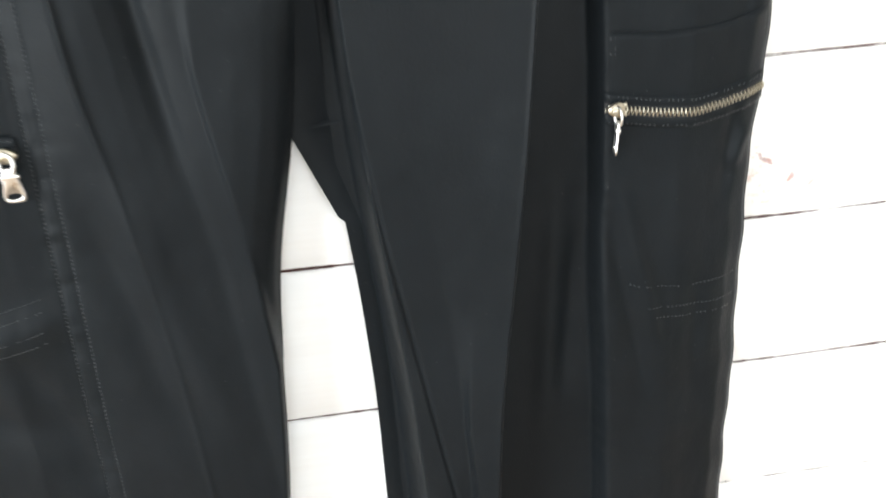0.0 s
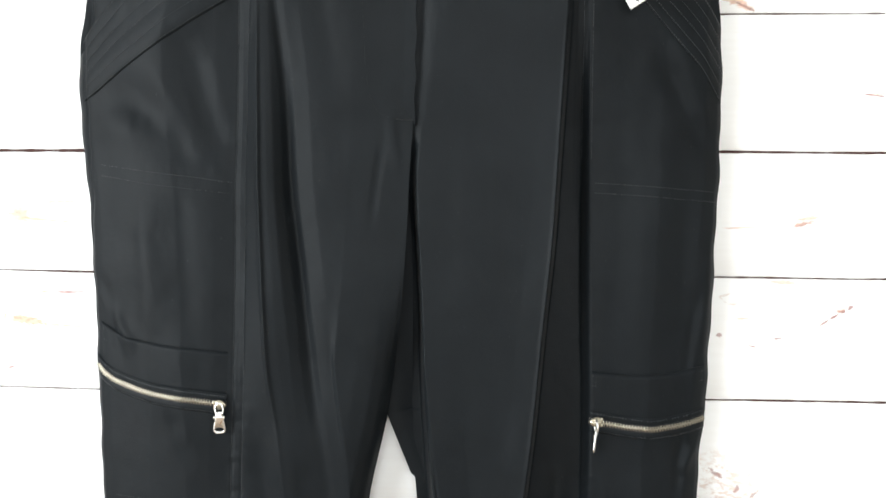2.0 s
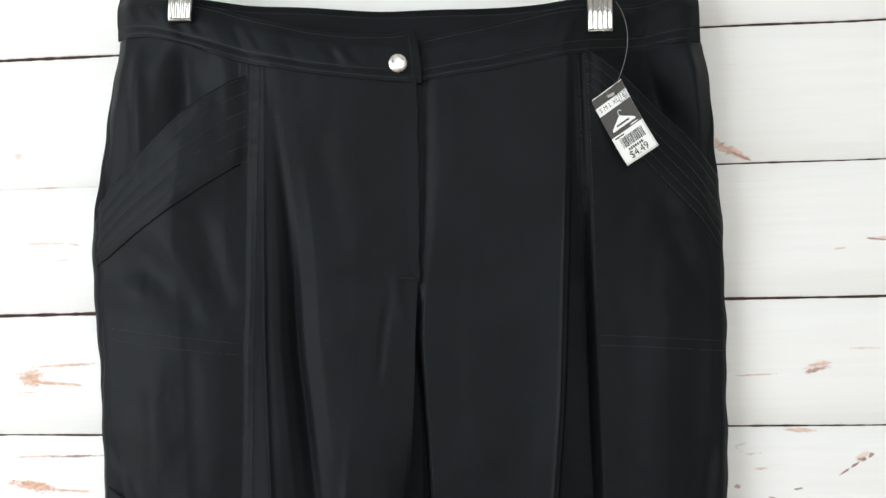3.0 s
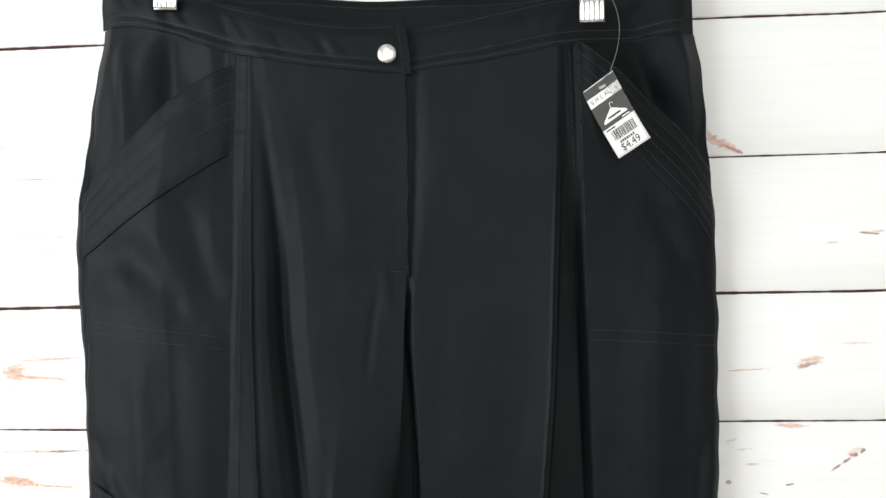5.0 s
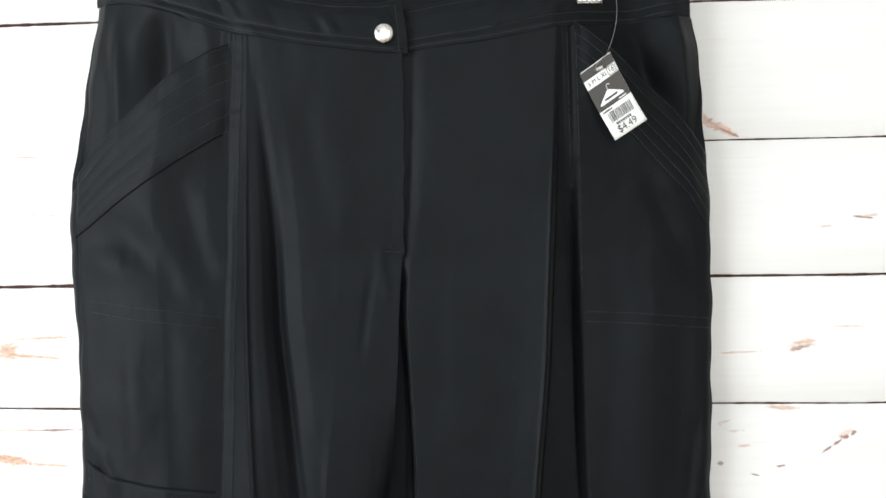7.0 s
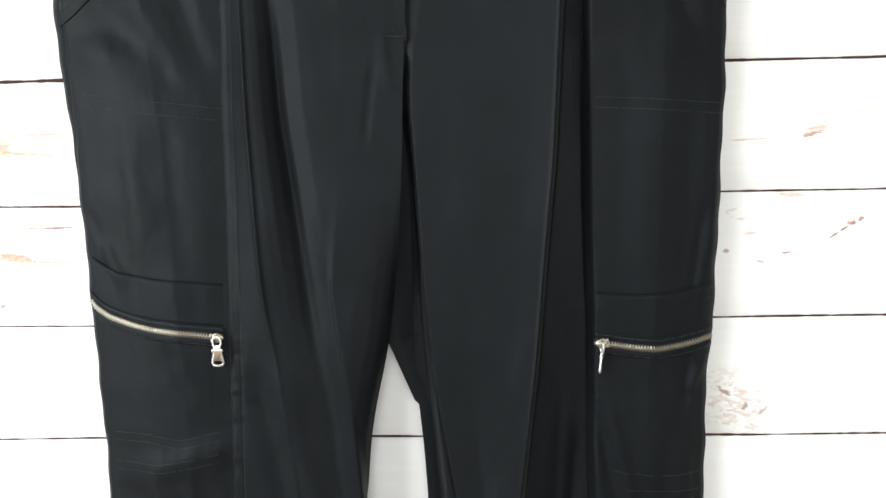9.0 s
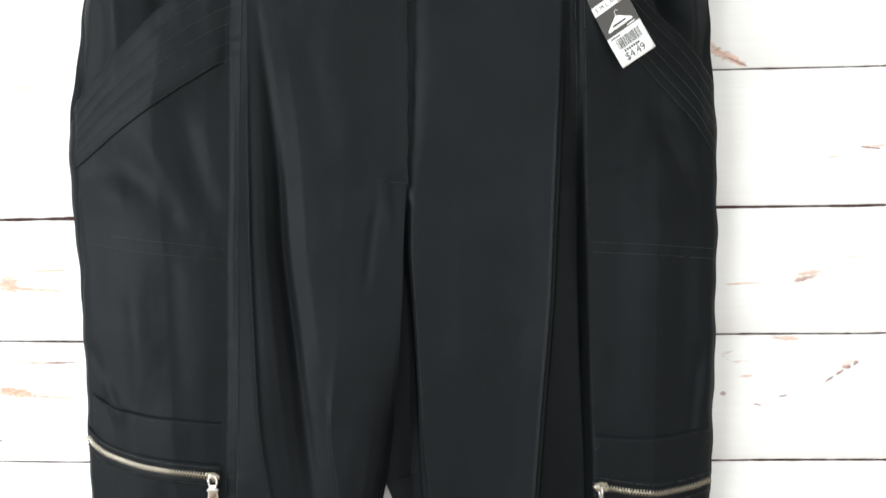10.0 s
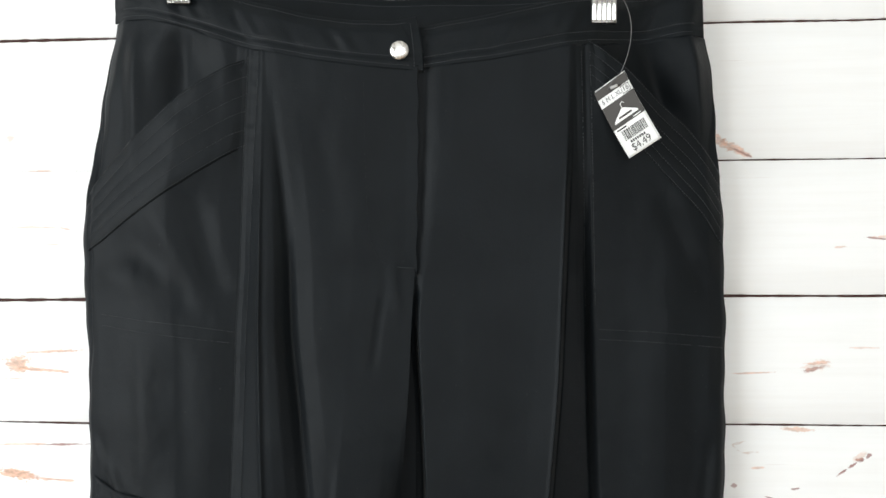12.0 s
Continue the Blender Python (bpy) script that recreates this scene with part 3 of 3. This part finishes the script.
def back_waistband():
    s = np.linspace(0, 1, 120)[None, :]
    v = np.linspace(0, 1, 12)[:, None]
    x = -.258 + s * .501 + 0 * v
    top = curve([(-.26, 1.070), (-.2, 1.053), (-.14, 1.043), (-.07, 1.0355), (-.026, 1.032), (.008, 1.0305), (.047, 1.0295), (.114, 1.031), (.18, 1.038), (.25, 1.046)])(x)
    z = top - .06 * (1 - v)
    edge = smooth01(x, -.258, -.22) * (1 - smooth01(x, .21, .243))
    y = -(.013 + .012 * edge + .002 * np.sin(x * 55))
    sheet("back_waistband", x, y, z, FABRIC, trousers, "black inside of the back waistband", back=.002)
    dashes(np.stack([x[-1, 4:-4], y[-1, 4:-4] - .0004, z[-1, 4:-4] - .006], -1), trousers, THREAD)


def fly():
    """The lapped edge of the fly, standing over the other half."""
    z = np.linspace(.797, .962, 120)[:, None]
    s = np.linspace(0, 1, 30)[None, :]
    x1 = xLi(z) + .0012 + .0005 * np.sin(z * 190)
    x = x1 - .013 * (1 - s) * smooth01(z, .795, .815)
    y = -(off(0, np.minimum(x, xLi(z) - .001), z) - .0006 + .0016 * s ** .7)
    sheet("fly_placket", x, y, z, FABRIC, trousers, "lapped black fly edge", back=.0022)


fly()


def pocket_band(side):
    s = np.linspace(0, 1, 120)[None, :]
    v = np.linspace(0, 1, 40)[:, None]
    if side == 0:
        x = (xL(.85) + .0065) + s * (sL(.94) - .001 - xL(.85) - .0065) + 0 * v
    else:
        x = (sR(.95) + .003) + s * (xR(.85) - .001 - sR(.95) - .003) + 0 * v
    lo, hi = band_low[side](x), band_top[side](x)
    z = lo + v * (hi - lo)
    if side == 0:
        x = np.maximum(x, xL(z) + .004)
    else:
        x = np.minimum(x, xR(z) - .0005)
    ribs = .0004 * np.abs(np.sin(v * math.pi * 5)) ** .6
    base = off(side, x, np.minimum(z, hi - .011))
    inner = smooth01(s, .86, 1.0) if side == 0 else 1 - smooth01(s, 0, .12)
    y = -(base + (.0005 + .0016 * v + ribs) * (1 - inner) - .0006 * inner)
    ob = sheet("pocket_band", x, y, z, FABRIC, trousers, "slanted topstitched pocket band", back=.0008)
    for k in range(6):
        vv = (k + (.15 if k == 0 else -.15 if k == 5 else 0)) / 5
        r = min(39, max(0, round(vv * 39)))
        dashes(list(zip(x[r], y[r] - .0002, z[r])), ob, THREAD)


def dashes(points, parent, mat=THREAD, length=.0018, space=.0008, thick=.00060, skip=0.0):
    """A row of separate stitches along points on the cloth, joined in one mesh."""
    p = np.array(points, float)
    seg = np.linalg.norm(np.diff(p, axis=0), axis=1)
    run = np.concatenate([[0], np.cumsum(seg)])
    at = lambda q: np.array([np.interp(q, run, p[:, k]) for k in range(3)])
    verts, faces = [], []
    q = 0.0
    rnd = random.Random(int(abs(p[0, 0]) * 1e5 + abs(p[0, 2]) * 1e4))
    while q + length < run[-1]:
        if rnd.random() >= skip:
            a, b = at(q), at(q + length * rnd.uniform(.85, 1.1))
            d = b - a
            d /= max(1e-9, np.linalg.norm(d))
            side = np.cross(d, (0, 1, 0))
            side /= max(1e-9, np.linalg.norm(side))
            o = np.array((0, -1, 0)) * thick * .7
            w = side * thick / 2
            m = (a + b) / 2
            i = len(verts)
            verts += [a, m + w, b, m - w, m + o + w * .4, m + o - w * .4]
            faces += [(i, i + 1, i + 4), (i + 1, i + 2, i + 4), (i + 2, i + 5, i + 4), (i + 2, i + 3, i + 5), (i + 3, i, i + 5), (i, i + 4, i + 5)]
        q += length + space
    me = bpy.data.meshes.new("stitching")
    me.from_pydata([tuple(v) for v in verts], [], faces)
    ob = finish("stitching", me, mat, parent)
    ob["kind"] = "stuff"
    return ob


pocket_band(0)
pocket_band(1)
back_waistband()


def on_cloth(side, pts, lift=.0003, n=160):
    """A line of places on the cloth from (x, z) corners."""
    p = np.array(pts, float)
    run = np.concatenate([[0], np.cumsum(np.hypot(*np.diff(p, axis=0).T))])
    q = np.linspace(0, run[-1], n)
    x, z = np.interp(q, run, p[:, 0]), np.interp(q, run, p[:, 1])
    x, z = (np.convolve(np.pad(k, 6, mode="reflect", reflect_type="odd"), np.ones(13) / 13, "valid") for k in (x, z))
    return np.stack([x, -(off(side, x, z) + lift), z], -1)


# stitched rows of the waistband
for side in (0, 1):
    x, y, z = WB[side]
    for r in (3, 9, 32):
        lo, hi = (8, 212)
        dashes(list(zip(x[r, lo:hi], y[r, lo:hi] - .0002, z[r, lo:hi])), trousers, THREAD)
x, y, z = WB[0]
dashes(list(zip(x[2:33, 213], y[2:33, 213] - .0002, z[2:33, 213])), trousers, THREAD)

zz = np.linspace(.975, .30, 300)
for o in (-.0045, .0050):
    dashes(np.stack([sL(zz) + o, -(off(0, sL(zz) + o, zz) + .0002), zz], -1), trousers, THREAD)
zz = np.linspace(.972, .77, 200)
for o in (-.0030, .0040):
    dashes(np.stack([sR(zz) + o, -(off(1, sR(zz) + o, zz) + .0002), zz], -1), trousers, THREAD, skip=.1)

# rows across the cargo pockets, and the curve of the fly
ROWS = (
    (0, [(-.262, .766), (-.219, .760), (-.175, .755), (-.146, .751)]), (0, [(-.262, .757), (-.219, .750), (-.175, .745), (-.147, .742)]),
    (1, [(.150, .752), (.188, .750), (.250, .745)]), (1, [(.150, .744), (.188, .742), (.250, .737)]),
    (0, [(-.264, .627), (-.246, .618), (-.211, .6125), (-.156, .6075)]), (0, [(-.264, .618), (-.246, .610), (-.211, .604), (-.156, .599)]), (1, [(.150, .595), (.180, .591), (.214, .592), (.245, .599)]), (1, [(.150, .587), (.180, .583), (.214, .584), (.244, .591)]),
    (0, [(-.255, .483), (-.223, .483), (-.195, .479), (-.160, .487)]), (0, [(-.255, .476), (-.223, .476), (-.195, .472), (-.160, .480)]),
    (0, [(-.256, .457), (-.216, .457), (-.175, .465), (-.160, .469)]), (0, [(-.256, .450), (-.216, .450), (-.175, .458), (-.160, .462)]),
    (1, [(.164, .450), (.202, .444), (.234, .445)]), (1, [(.175, .434), (.202, .431), (.234, .430)]), (1, [(.18, .427), (.202, .424), (.233, .423)]),
    (0, [(-.036, .950), (-.0355, .889), (-.034, .843), (-.031, .820), (-.024, .806), (-.004, .801)]))
for k, (side, pts) in enumerate(ROWS):
    last = k == len(ROWS) - 1
    dashes(on_cloth(side, pts, .0003), trousers, DARK_THREAD if last else THREAD, skip=.35 if last else .12)
dashes(on_cloth(0, [(-.010, .802), (.004, .801)], .0022, 40), trousers, THREAD, length=.001, space=.0003, thick=.0012)


def lap(name, side, pts, height, label):
    """A folded edge of cloth lapped along a line, hanging down from it."""
    top = on_cloth(side, pts, .0, 120)
    v = np.linspace(0, 1, 10)[:, None]
    x = np.broadcast_to(top[None, :, 0], (10, 120))
    z = top[None, :, 2] - height * v
    q = np.linspace(0, 1, 120)[None, :]
    y = -(off(side, x, z) + (.0002 + .0010 * (1 - v)) * smooth01(np.minimum(q, 1 - q), 0, .12) - .0004 * (1 - smooth01(np.minimum(q, 1 - q), 0, .06)))
    return sheet(name, x, y, z, FABRIC, trousers, label, back=.0006)


lap("pocket_flap", 0, [(-.2690, .635), (-.246, .622), (-.211, .616), (-.147, .6105)], .037, "black facing above the side zip")
lap("pocket_flap", 1, [(.147, .599), (.180, .596), (.214, .597), (.246, .604)], .041, "black facing above the side zip")


# ---- side zips ----
def ring_plate(bm, outline, thick, hole=None, m=None):
    """A flat plate with a rounded outline (x, z) and, if given, a round hole (x, z, r)."""
    n = len(outline)
    inner = [(hole[0] + hole[2] * math.cos(a), hole[1] + hole[3] * math.sin(a)) for a in (math.atan2(z - hole[1], x - hole[0]) for x, z in outline)] if hole else None
    made = []
    loops = []
    for y, shrink in ((-thick / 2, .86), (-thick / 4, 1.0), (thick / 4, 1.0), (thick / 2, .86)):
        cx, cz = sum(p[0] for p in outline) / n, sum(p[1] for p in outline) / n
        loops.append([bm.verts.new((cx + (x - cx) * shrink, y, cz + (z - cz) * (1 - (1 - shrink) * .4))) for x, z in outline])
    if inner:
        holes = [[bm.verts.new((x, y, z)) for x, z in inner] for y in (-thick / 2, thick / 2)]
    for l0, l1 in zip(loops, loops[1:]):
        for k in range(n):
            bm.faces.new((l0[k], l0[(k + 1) % n], l1[(k + 1) % n], l1[k]))
    if inner:
        for l, h in ((loops[0], holes[0]), (loops[-1], holes[1])):
            for k in range(n):
                bm.faces.new((l[k], l[(k + 1) % n], h[(k + 1) % n], h[k]))
        for k in range(n):
            bm.faces.new((holes[0][k], holes[0][(k + 1) % n], holes[1][(k + 1) % n], holes[1][k]))
        made = sum(loops, []) + sum(holes, [])
    else:
        bm.faces.new(loops[0])
        bm.faces.new(loops[-1])
        made = sum(loops, [])
    if m is not None:
        bmesh.ops.transform(bm, matrix=m, verts=made)
    return bm


def zip_fastener(side, pts, slider_at, turn, swing):
    zipper = new("zip_fastener")
    zipper.parent = trousers
    tagged(zipper, "pale metal side zip with hanging pull")
    line = on_cloth(side, pts, .0012, 200)
    # tape: a dark slit between two lips
    v = np.linspace(-1, 1, 12)[:, None]
    x = np.broadcast_to(line[None, :, 0], (12, 200))
    z = line[None, :, 2] + .0046 * v
    sheet("tape", x, -(off(side, x, z) + .0014 - .0002 * np.abs(v)), z, TAPE, zipper, "black woven zip tape", back=.001)
    for o in (.0056, -.0056):
        lip = line.copy()
        lip[:, 2] += o
        u = np.linspace(-1, 1, 9)[:, None]
        lx = np.broadcast_to(lip[None, :, 0], (9, 200))
        lz = lip[None, :, 2] + .0033 * u
        sheet("lip", lx, -(off(side, lx, lz) + .0006 + .0010 * np.sqrt(np.clip(1 - u * u, 0, 1))), lz, FABRIC, zipper)
        lip[:, 1] -= .0015
        lip[:, 2] += o * .25
        dashes(lip, zipper, THREAD, skip=.1)
    # teeth, two meshing rows
    seg = np.linalg.norm(np.diff(line, axis=0), axis=1)
    run = np.concatenate([[0], np.cumsum(seg)])
    verts, faces = [], []
    k, q = 0, .002
    while q < run[-1] - .001:
        c = np.array([np.interp(q, run, line[:, i]) for i in range(3)])
        c2 = np.array([np.interp(q + .001, run, line[:, i]) for i in range(3)])
        d = (c2 - c) / np.linalg.norm(c2 - c)
        up = np.cross((0, -1, 0), d)
        up = up / np.linalg.norm(up)
        if up[2] < 0:
            up = -up
        o = np.cross(d, up)
        o = o if o[1] < 0 else -o
        s = 1 if k % 2 else -1
        i = len(verts)
        for a, w, hh in ((.0022, .00042, .0), (.0021, .00036, .0009), (-.0005, .00044, .0), (-.0004, .00032, .0014)):
            for sg in (-1, 1):
                verts.append(tuple(c + up * s * a + d * sg * w + o * (.0003 + hh)))
        faces += [(i, i + 1, i + 3, i + 2), (i + 2, i + 3, i + 7, i + 6), (i + 4, i + 5, i + 1, i), (i + 6, i + 7, i + 5, i + 4), (i, i + 2, i + 6, i + 4), (i + 1, i + 5, i + 7, i + 3)]
        k += 1
        q += .00120
    me = bpy.data.meshes.new("teeth")
    me.from_pydata(verts, [], faces)
    finish("teeth", me, BRASS, zipper, "pale brass zip teeth")["kind"] = "stuff"
    # slider and its pull
    sx, sz = slider_at
    sy = -(float(off(side, sx, sz)) + .0035)
    at = pose(sx, sy, sz, 0, turn, 0)
    bm = bmesh.new()
    ring_plate(bm, [(.0052 * math.cos(a) * (1.0 if math.cos(a) > 0 else .9), (.0040 - .0010 * math.cos(a)) * math.sin(a)) for a in np.linspace(0, 2 * math.pi, 24, endpoint=False)], .0030, None, at)
    box(bm, -.0035, .0030, -.0034, -.0014, -.0014, .0014, .0006, at)
    for k in (-1, 1):
        box(bm, -.0055, -.0035, -.0012, .0012, k * .0022 - .0014, k * .0022 + .0014, .0004, at)
    slider = part("slider", bm, BRASS, zipper, "rounded pale metal zip slider")
    bm = bmesh.new()
    loop = [(sx + .0036 * math.sin(a) * math.cos(radians(swing)), sy - .0030 - .0036 * math.sin(a) * math.sin(radians(swing)), sz - .0030 + .0050 * math.cos(a)) for a in np.linspace(0, 2 * math.pi, 21)]
    tube(bm, loop, .0009, 8)
    hang = pose(sx, sy - .0030, sz - .0068, 6, 0, swing)
    out = []
    for a in np.linspace(0, 2 * math.pi, 40, endpoint=False):
        t = (1 - math.cos(a)) / 2                           # 0 at the lower end, 1 at the neck
        half = .0072 - .0034 * math.sin(min(1, t * 1.25) * math.pi * .55)
        out.append((half * math.sin(a) ** (1) if abs(math.sin(a)) > .999 else half * math.copysign(abs(math.sin(a)) ** .55, math.sin(a)), -.0170 + .0185 * t))
    ring_plate(bm, out, .0016, (0, -.0135, .0036, .0019), hang)
    box(bm, -.0046, .0046, -.0014, .0014, -.0042, -.0020, .0005, hang)
    part("pull", bm, NICKEL, zipper, "shiny nickel zip pull with an eyelet")


zip_fastener(0, [(-.2700, .597), (-.264, .590), (-.252, .583), (-.232, .577), (-.212, .573), (-.172, .569), (-.152, .5665)], (-.1565, .5670), 0, 8)
zip_fastener(1, [(.2445, .559), (.222, .554), (.200, .551), (.178, .553), (.160, .556), (.148, .558)], (.1535, .5575), 180, 78)


# ---- snap ----
def snap():
    bm = bmesh.new()
    rings = []
    n = 32
    for r, h in ((.0074, .0), (.0076, .0006), (.0074, .0014), (.0068, .0019), (.0054, .0025), (.0036, .00285), (.0018, .0030)):
        rings.append([bm.verts.new((r * math.cos(a), -h, r * math.sin(a))) for a in np.linspace(0, 2 * math.pi, n, endpoint=False)])
    for r0, r1 in zip(rings, rings[1:]):
        for k in range(n):
            bm.faces.new((r0[k], r0[(k + 1) % n], r1[(k + 1) % n], r1[k]))
    bm.faces.new(rings[-1])
    bm.faces.new(rings[0])
    x, z = -.0068, .9740
    bmesh.ops.transform(bm, matrix=pose(x, -float(waist_off(0, x)) - .0030, z, 4, 0, 0), verts=bm.verts)
    part("snap_button", bm, NICKEL, trousers, "round polished metal snap button")


snap()


# ---- hanger ----
hanger = tagged(new("clip_hanger"), "metal clip hanger holding the trousers by the waistband", "hanger")


def clip(x, z, lean_deg):
    y = -float(waist_off(0 if x < 0 else 1, x)) - .0070
    m = pose(x, y, z, 0, lean_deg, 0)
    c = new("clip")
    c.parent = hanger
    bm = bmesh.new()
    box(bm, -.0099, .0099, -.0012, .0012, .001, .046, .0008, m)
    box(bm, -.0099, .0099, -.0012, .0030, .0, .0026, .0007, m)
    # plate coloured dark, so the grooves between the ribs look shaded
    part("jaw", bm, GROOVE_CHROME, c, "ribbed chrome clip jaw")
    for k in range(5):
        u = -.0078 + k * .0039
        part("rib", box(bmesh.new(), u - .0015, u + .0015, -.0026, -.0006, .0016, .043, .0004, m), CHROME, c)
    bm = bmesh.new()
    depth = -y - .018
    box(bm, -.0080, .0080, depth, depth + .002, .0, .026, .0007, m)
    part("jaw", bm, CHROME, c, "chrome clip jaw")
    bm = bmesh.new()
    box(bm, -.0040, .0040, .0, depth, .040, .0425, .0006, m)
    box(bm, -.0030, .0030, depth, depth + .002, .024, .043, .0006, m)
    tube(bm, [m @ Vector((u, depth / 2, .052)) for u in (-.0095, .0095)], .0095, 14)
    part("spring_barrel", bm, CHROME, c, "chrome spring housing")
    return m @ Vector((0, depth / 2, .052))


a = clip(-.1935, 1.0220, 3)
b = clip(.1546, .9945, 1)
ends = [a + (a - b).normalized() * .03, b + (b - a).normalized() * .03]
part("bar", tube(bmesh.new(), ends, .0032, 12), CHROME, hanger, "straight chrome hanger bar")
mid = (a + b) / 2
hook = [mid, mid + Vector((0, 0, .05))] + [mid + Vector((.022 - .022 * math.cos(q), 0, .05 + .03 + .022 * math.sin(q))) for q in np.linspace(0, math.pi * 1.15, 16)]
part("hook", tube(bmesh.new(), hook, .0018, 10), CHROME, hanger, "bent chrome hook")
peg_at = mid + Vector((.022, 0, .0985))
peg = tagged(part("wall_peg", tube(bmesh.new(), [(peg_at.x, .004, peg_at.z), (peg_at.x, peg_at.y - .012, peg_at.z)], .0025, 12), CHROME), "plain steel peg in the board wall above the hanger", "peg")


# ---- price tag ----
def price_tag():
    w, h = .0302, .0612
    tag = tagged(new("price_tag"), "white and grey cardboard price tag hanging by a plastic thread", "tag")
    m = pose(.1686, -.0680, .9180, 8.5, -24.7, -36)
    bend = lambda u, v: .0022 * (v / h) ** 2 * 4 - .0010 * (u / w) ** 2

    def patch(name, u0, u1, v0, v1, lift, mat, label="", nx=6, ny=12):
        s, t = np.linspace(u0, u1, nx)[None, :], np.linspace(v0, v1, ny)[:, None]
        u, v = s + 0 * t, t + 0 * s
        y = bend(u, v) - lift
        co = np.stack([u, y, v], -1).reshape(-1, 3) @ np.array(m.to_3x3()).T + np.array(m.translation)
        g = co.reshape(ny, nx, 3)
        return sheet(name, g[..., 0], g[..., 1], g[..., 2], mat, tag, label, back=.0004 if name == "card" else 0.0)

    V = lambda f: h / 2 - f * h
    patch("card", -w / 2, w / 2, -h / 2, h / 2, 0, PAPER, "white card", 10, 24)
    patch("grey_band", -w / 2, w / 2, V(.14), V(.014), .00016, GREY, "dark grey printed band")
    patch("grey_band", -w / 2, w / 2, V(.60), V(.27), .00016, GREY, "dark grey printed band")

    def words(text, u, v, size, mat=INK, squeeze=1.0):
        cu = bpy.data.curves.new("words", "FONT")
        cu.body, cu.size, cu.align_x, cu.align_y = text, size, "CENTER", "CENTER"
        ob = bpy.data.objects.new("words", cu)
        scene.collection.objects.link(ob)
        dg = bpy.context.evaluated_depsgraph_get()
        me = bpy.data.meshes.new_from_object(ob.evaluated_get(dg))
        bpy.data.objects.remove(ob)
        for p in me.vertices:
            q = (p.co.x * squeeze + u, p.co.y + v)
            p.co = m @ Vector((q[0], bend(*q) - .0003, q[1]))
        me.name = "lettering"
        me.materials.clear()
        return finish("lettering", me, mat, tag)

    for text, u in (("S", -.0115), ("M", -.0070), ("L", -.0025), ("XL", .0030)):
        words(text, u, V(.205), .0052, squeeze=.9)
    # hand-marked size box
    for u0, u1, v0, v1 in ((.0062, .0135, .150, .158), (.0062, .0135, .252, .260), (.0062, .0066, .15, .26), (.0131, .0135, .15, .26)):
        patch("box_line", u0, u1, V(v1), V(v0), .0003, INK, "", 2, 2)
    words("16", .0098, V(.205), .0062, squeeze=.9)
    # hanger sign: a white triangle with a hook
    tri = [(-.0112, V(.545)), (.0112, V(.545)), (.0105, V(.515)), (.0010, V(.405)), (-.0010, V(.405)), (-.0105, V(.515))]
    bm = bmesh.new()
    bm.faces.new([bm.verts.new(m @ Vector((u, bend(u, v) - .0006, v))) for u, v in tri])
    part("hanger_sign", bm, PAPER, tag, "white printed hanger shape", smooth=False)
    bm = bmesh.new()
    tube(bm, [m @ Vector((u, bend(u, v) - .0004, v)) for u, v in [(0, V(.41)), (0, V(.37))] + [(.0016 - .0016 * math.cos(q), V(.36) + .0016 * math.sin(q)) for q in np.linspace(0, math.pi, 8)]], .0003, 6)
    part("hook_sign", bm, PAPER, tag)
    patch("print_bar", -.0060, .0060, V(.515), V(.490), .0008, GREY, "", 4, 2)
    patch("print_bar", .0045, .0115, V(.585), V(.572), .0003, PAPER, "", 4, 2)
    patch("print_bar", -.0125, -.0040, V(.640), V(.622), .0003, INK, "", 4, 2)
    rnd = random.Random(4)
    u = -.0098
    while u < .0105:
        t = rnd.choice((.0003, .0003, .0006, .0009))
        patch("code_bar", u, u + t, V(.795), V(.660), .0003, INK, "", 2, 3)
        u += t + rnd.choice((.0003, .0005, .0008))
    for k in range(7):
        patch("print_bar", -.0070 + k * .0020, -.0056 + k * .0020, V(.850), V(.818), .0003, INK, "", 2, 2)
    words("$4.49", .0, V(.915), .0082, squeeze=.95)
    bm = bmesh.new()
    top = m @ Vector((.0125, -.0006, h / 2 - .001))
    pts = [m @ Vector((-.003, -.0008, V(.10))), m @ Vector((.004, -.0016, V(.04))), top]
    end = Vector((.1690, -float(waist_off(1, .1690)) - .004, 1.0230))
    ctrl = Vector((.1835, -.066, .9900))
    for q in np.linspace(.08, 1, 22):
        pts.append((1 - q) ** 2 * top + 2 * q * (1 - q) * ctrl + q * q * end)
    part("barb", box(bmesh.new(), -.0052, .0010, -.0022, -.0006, V(.135), V(.095), .0003, m @ pose(0, 0, 0, 0, 12, 0)), CLEAR, tag, "clear plastic barb of the thread")
    part("plastic_thread", tube(bm, pts, .00027, 6), PLASTIC, tag, "thin clear plastic thread")


price_tag()
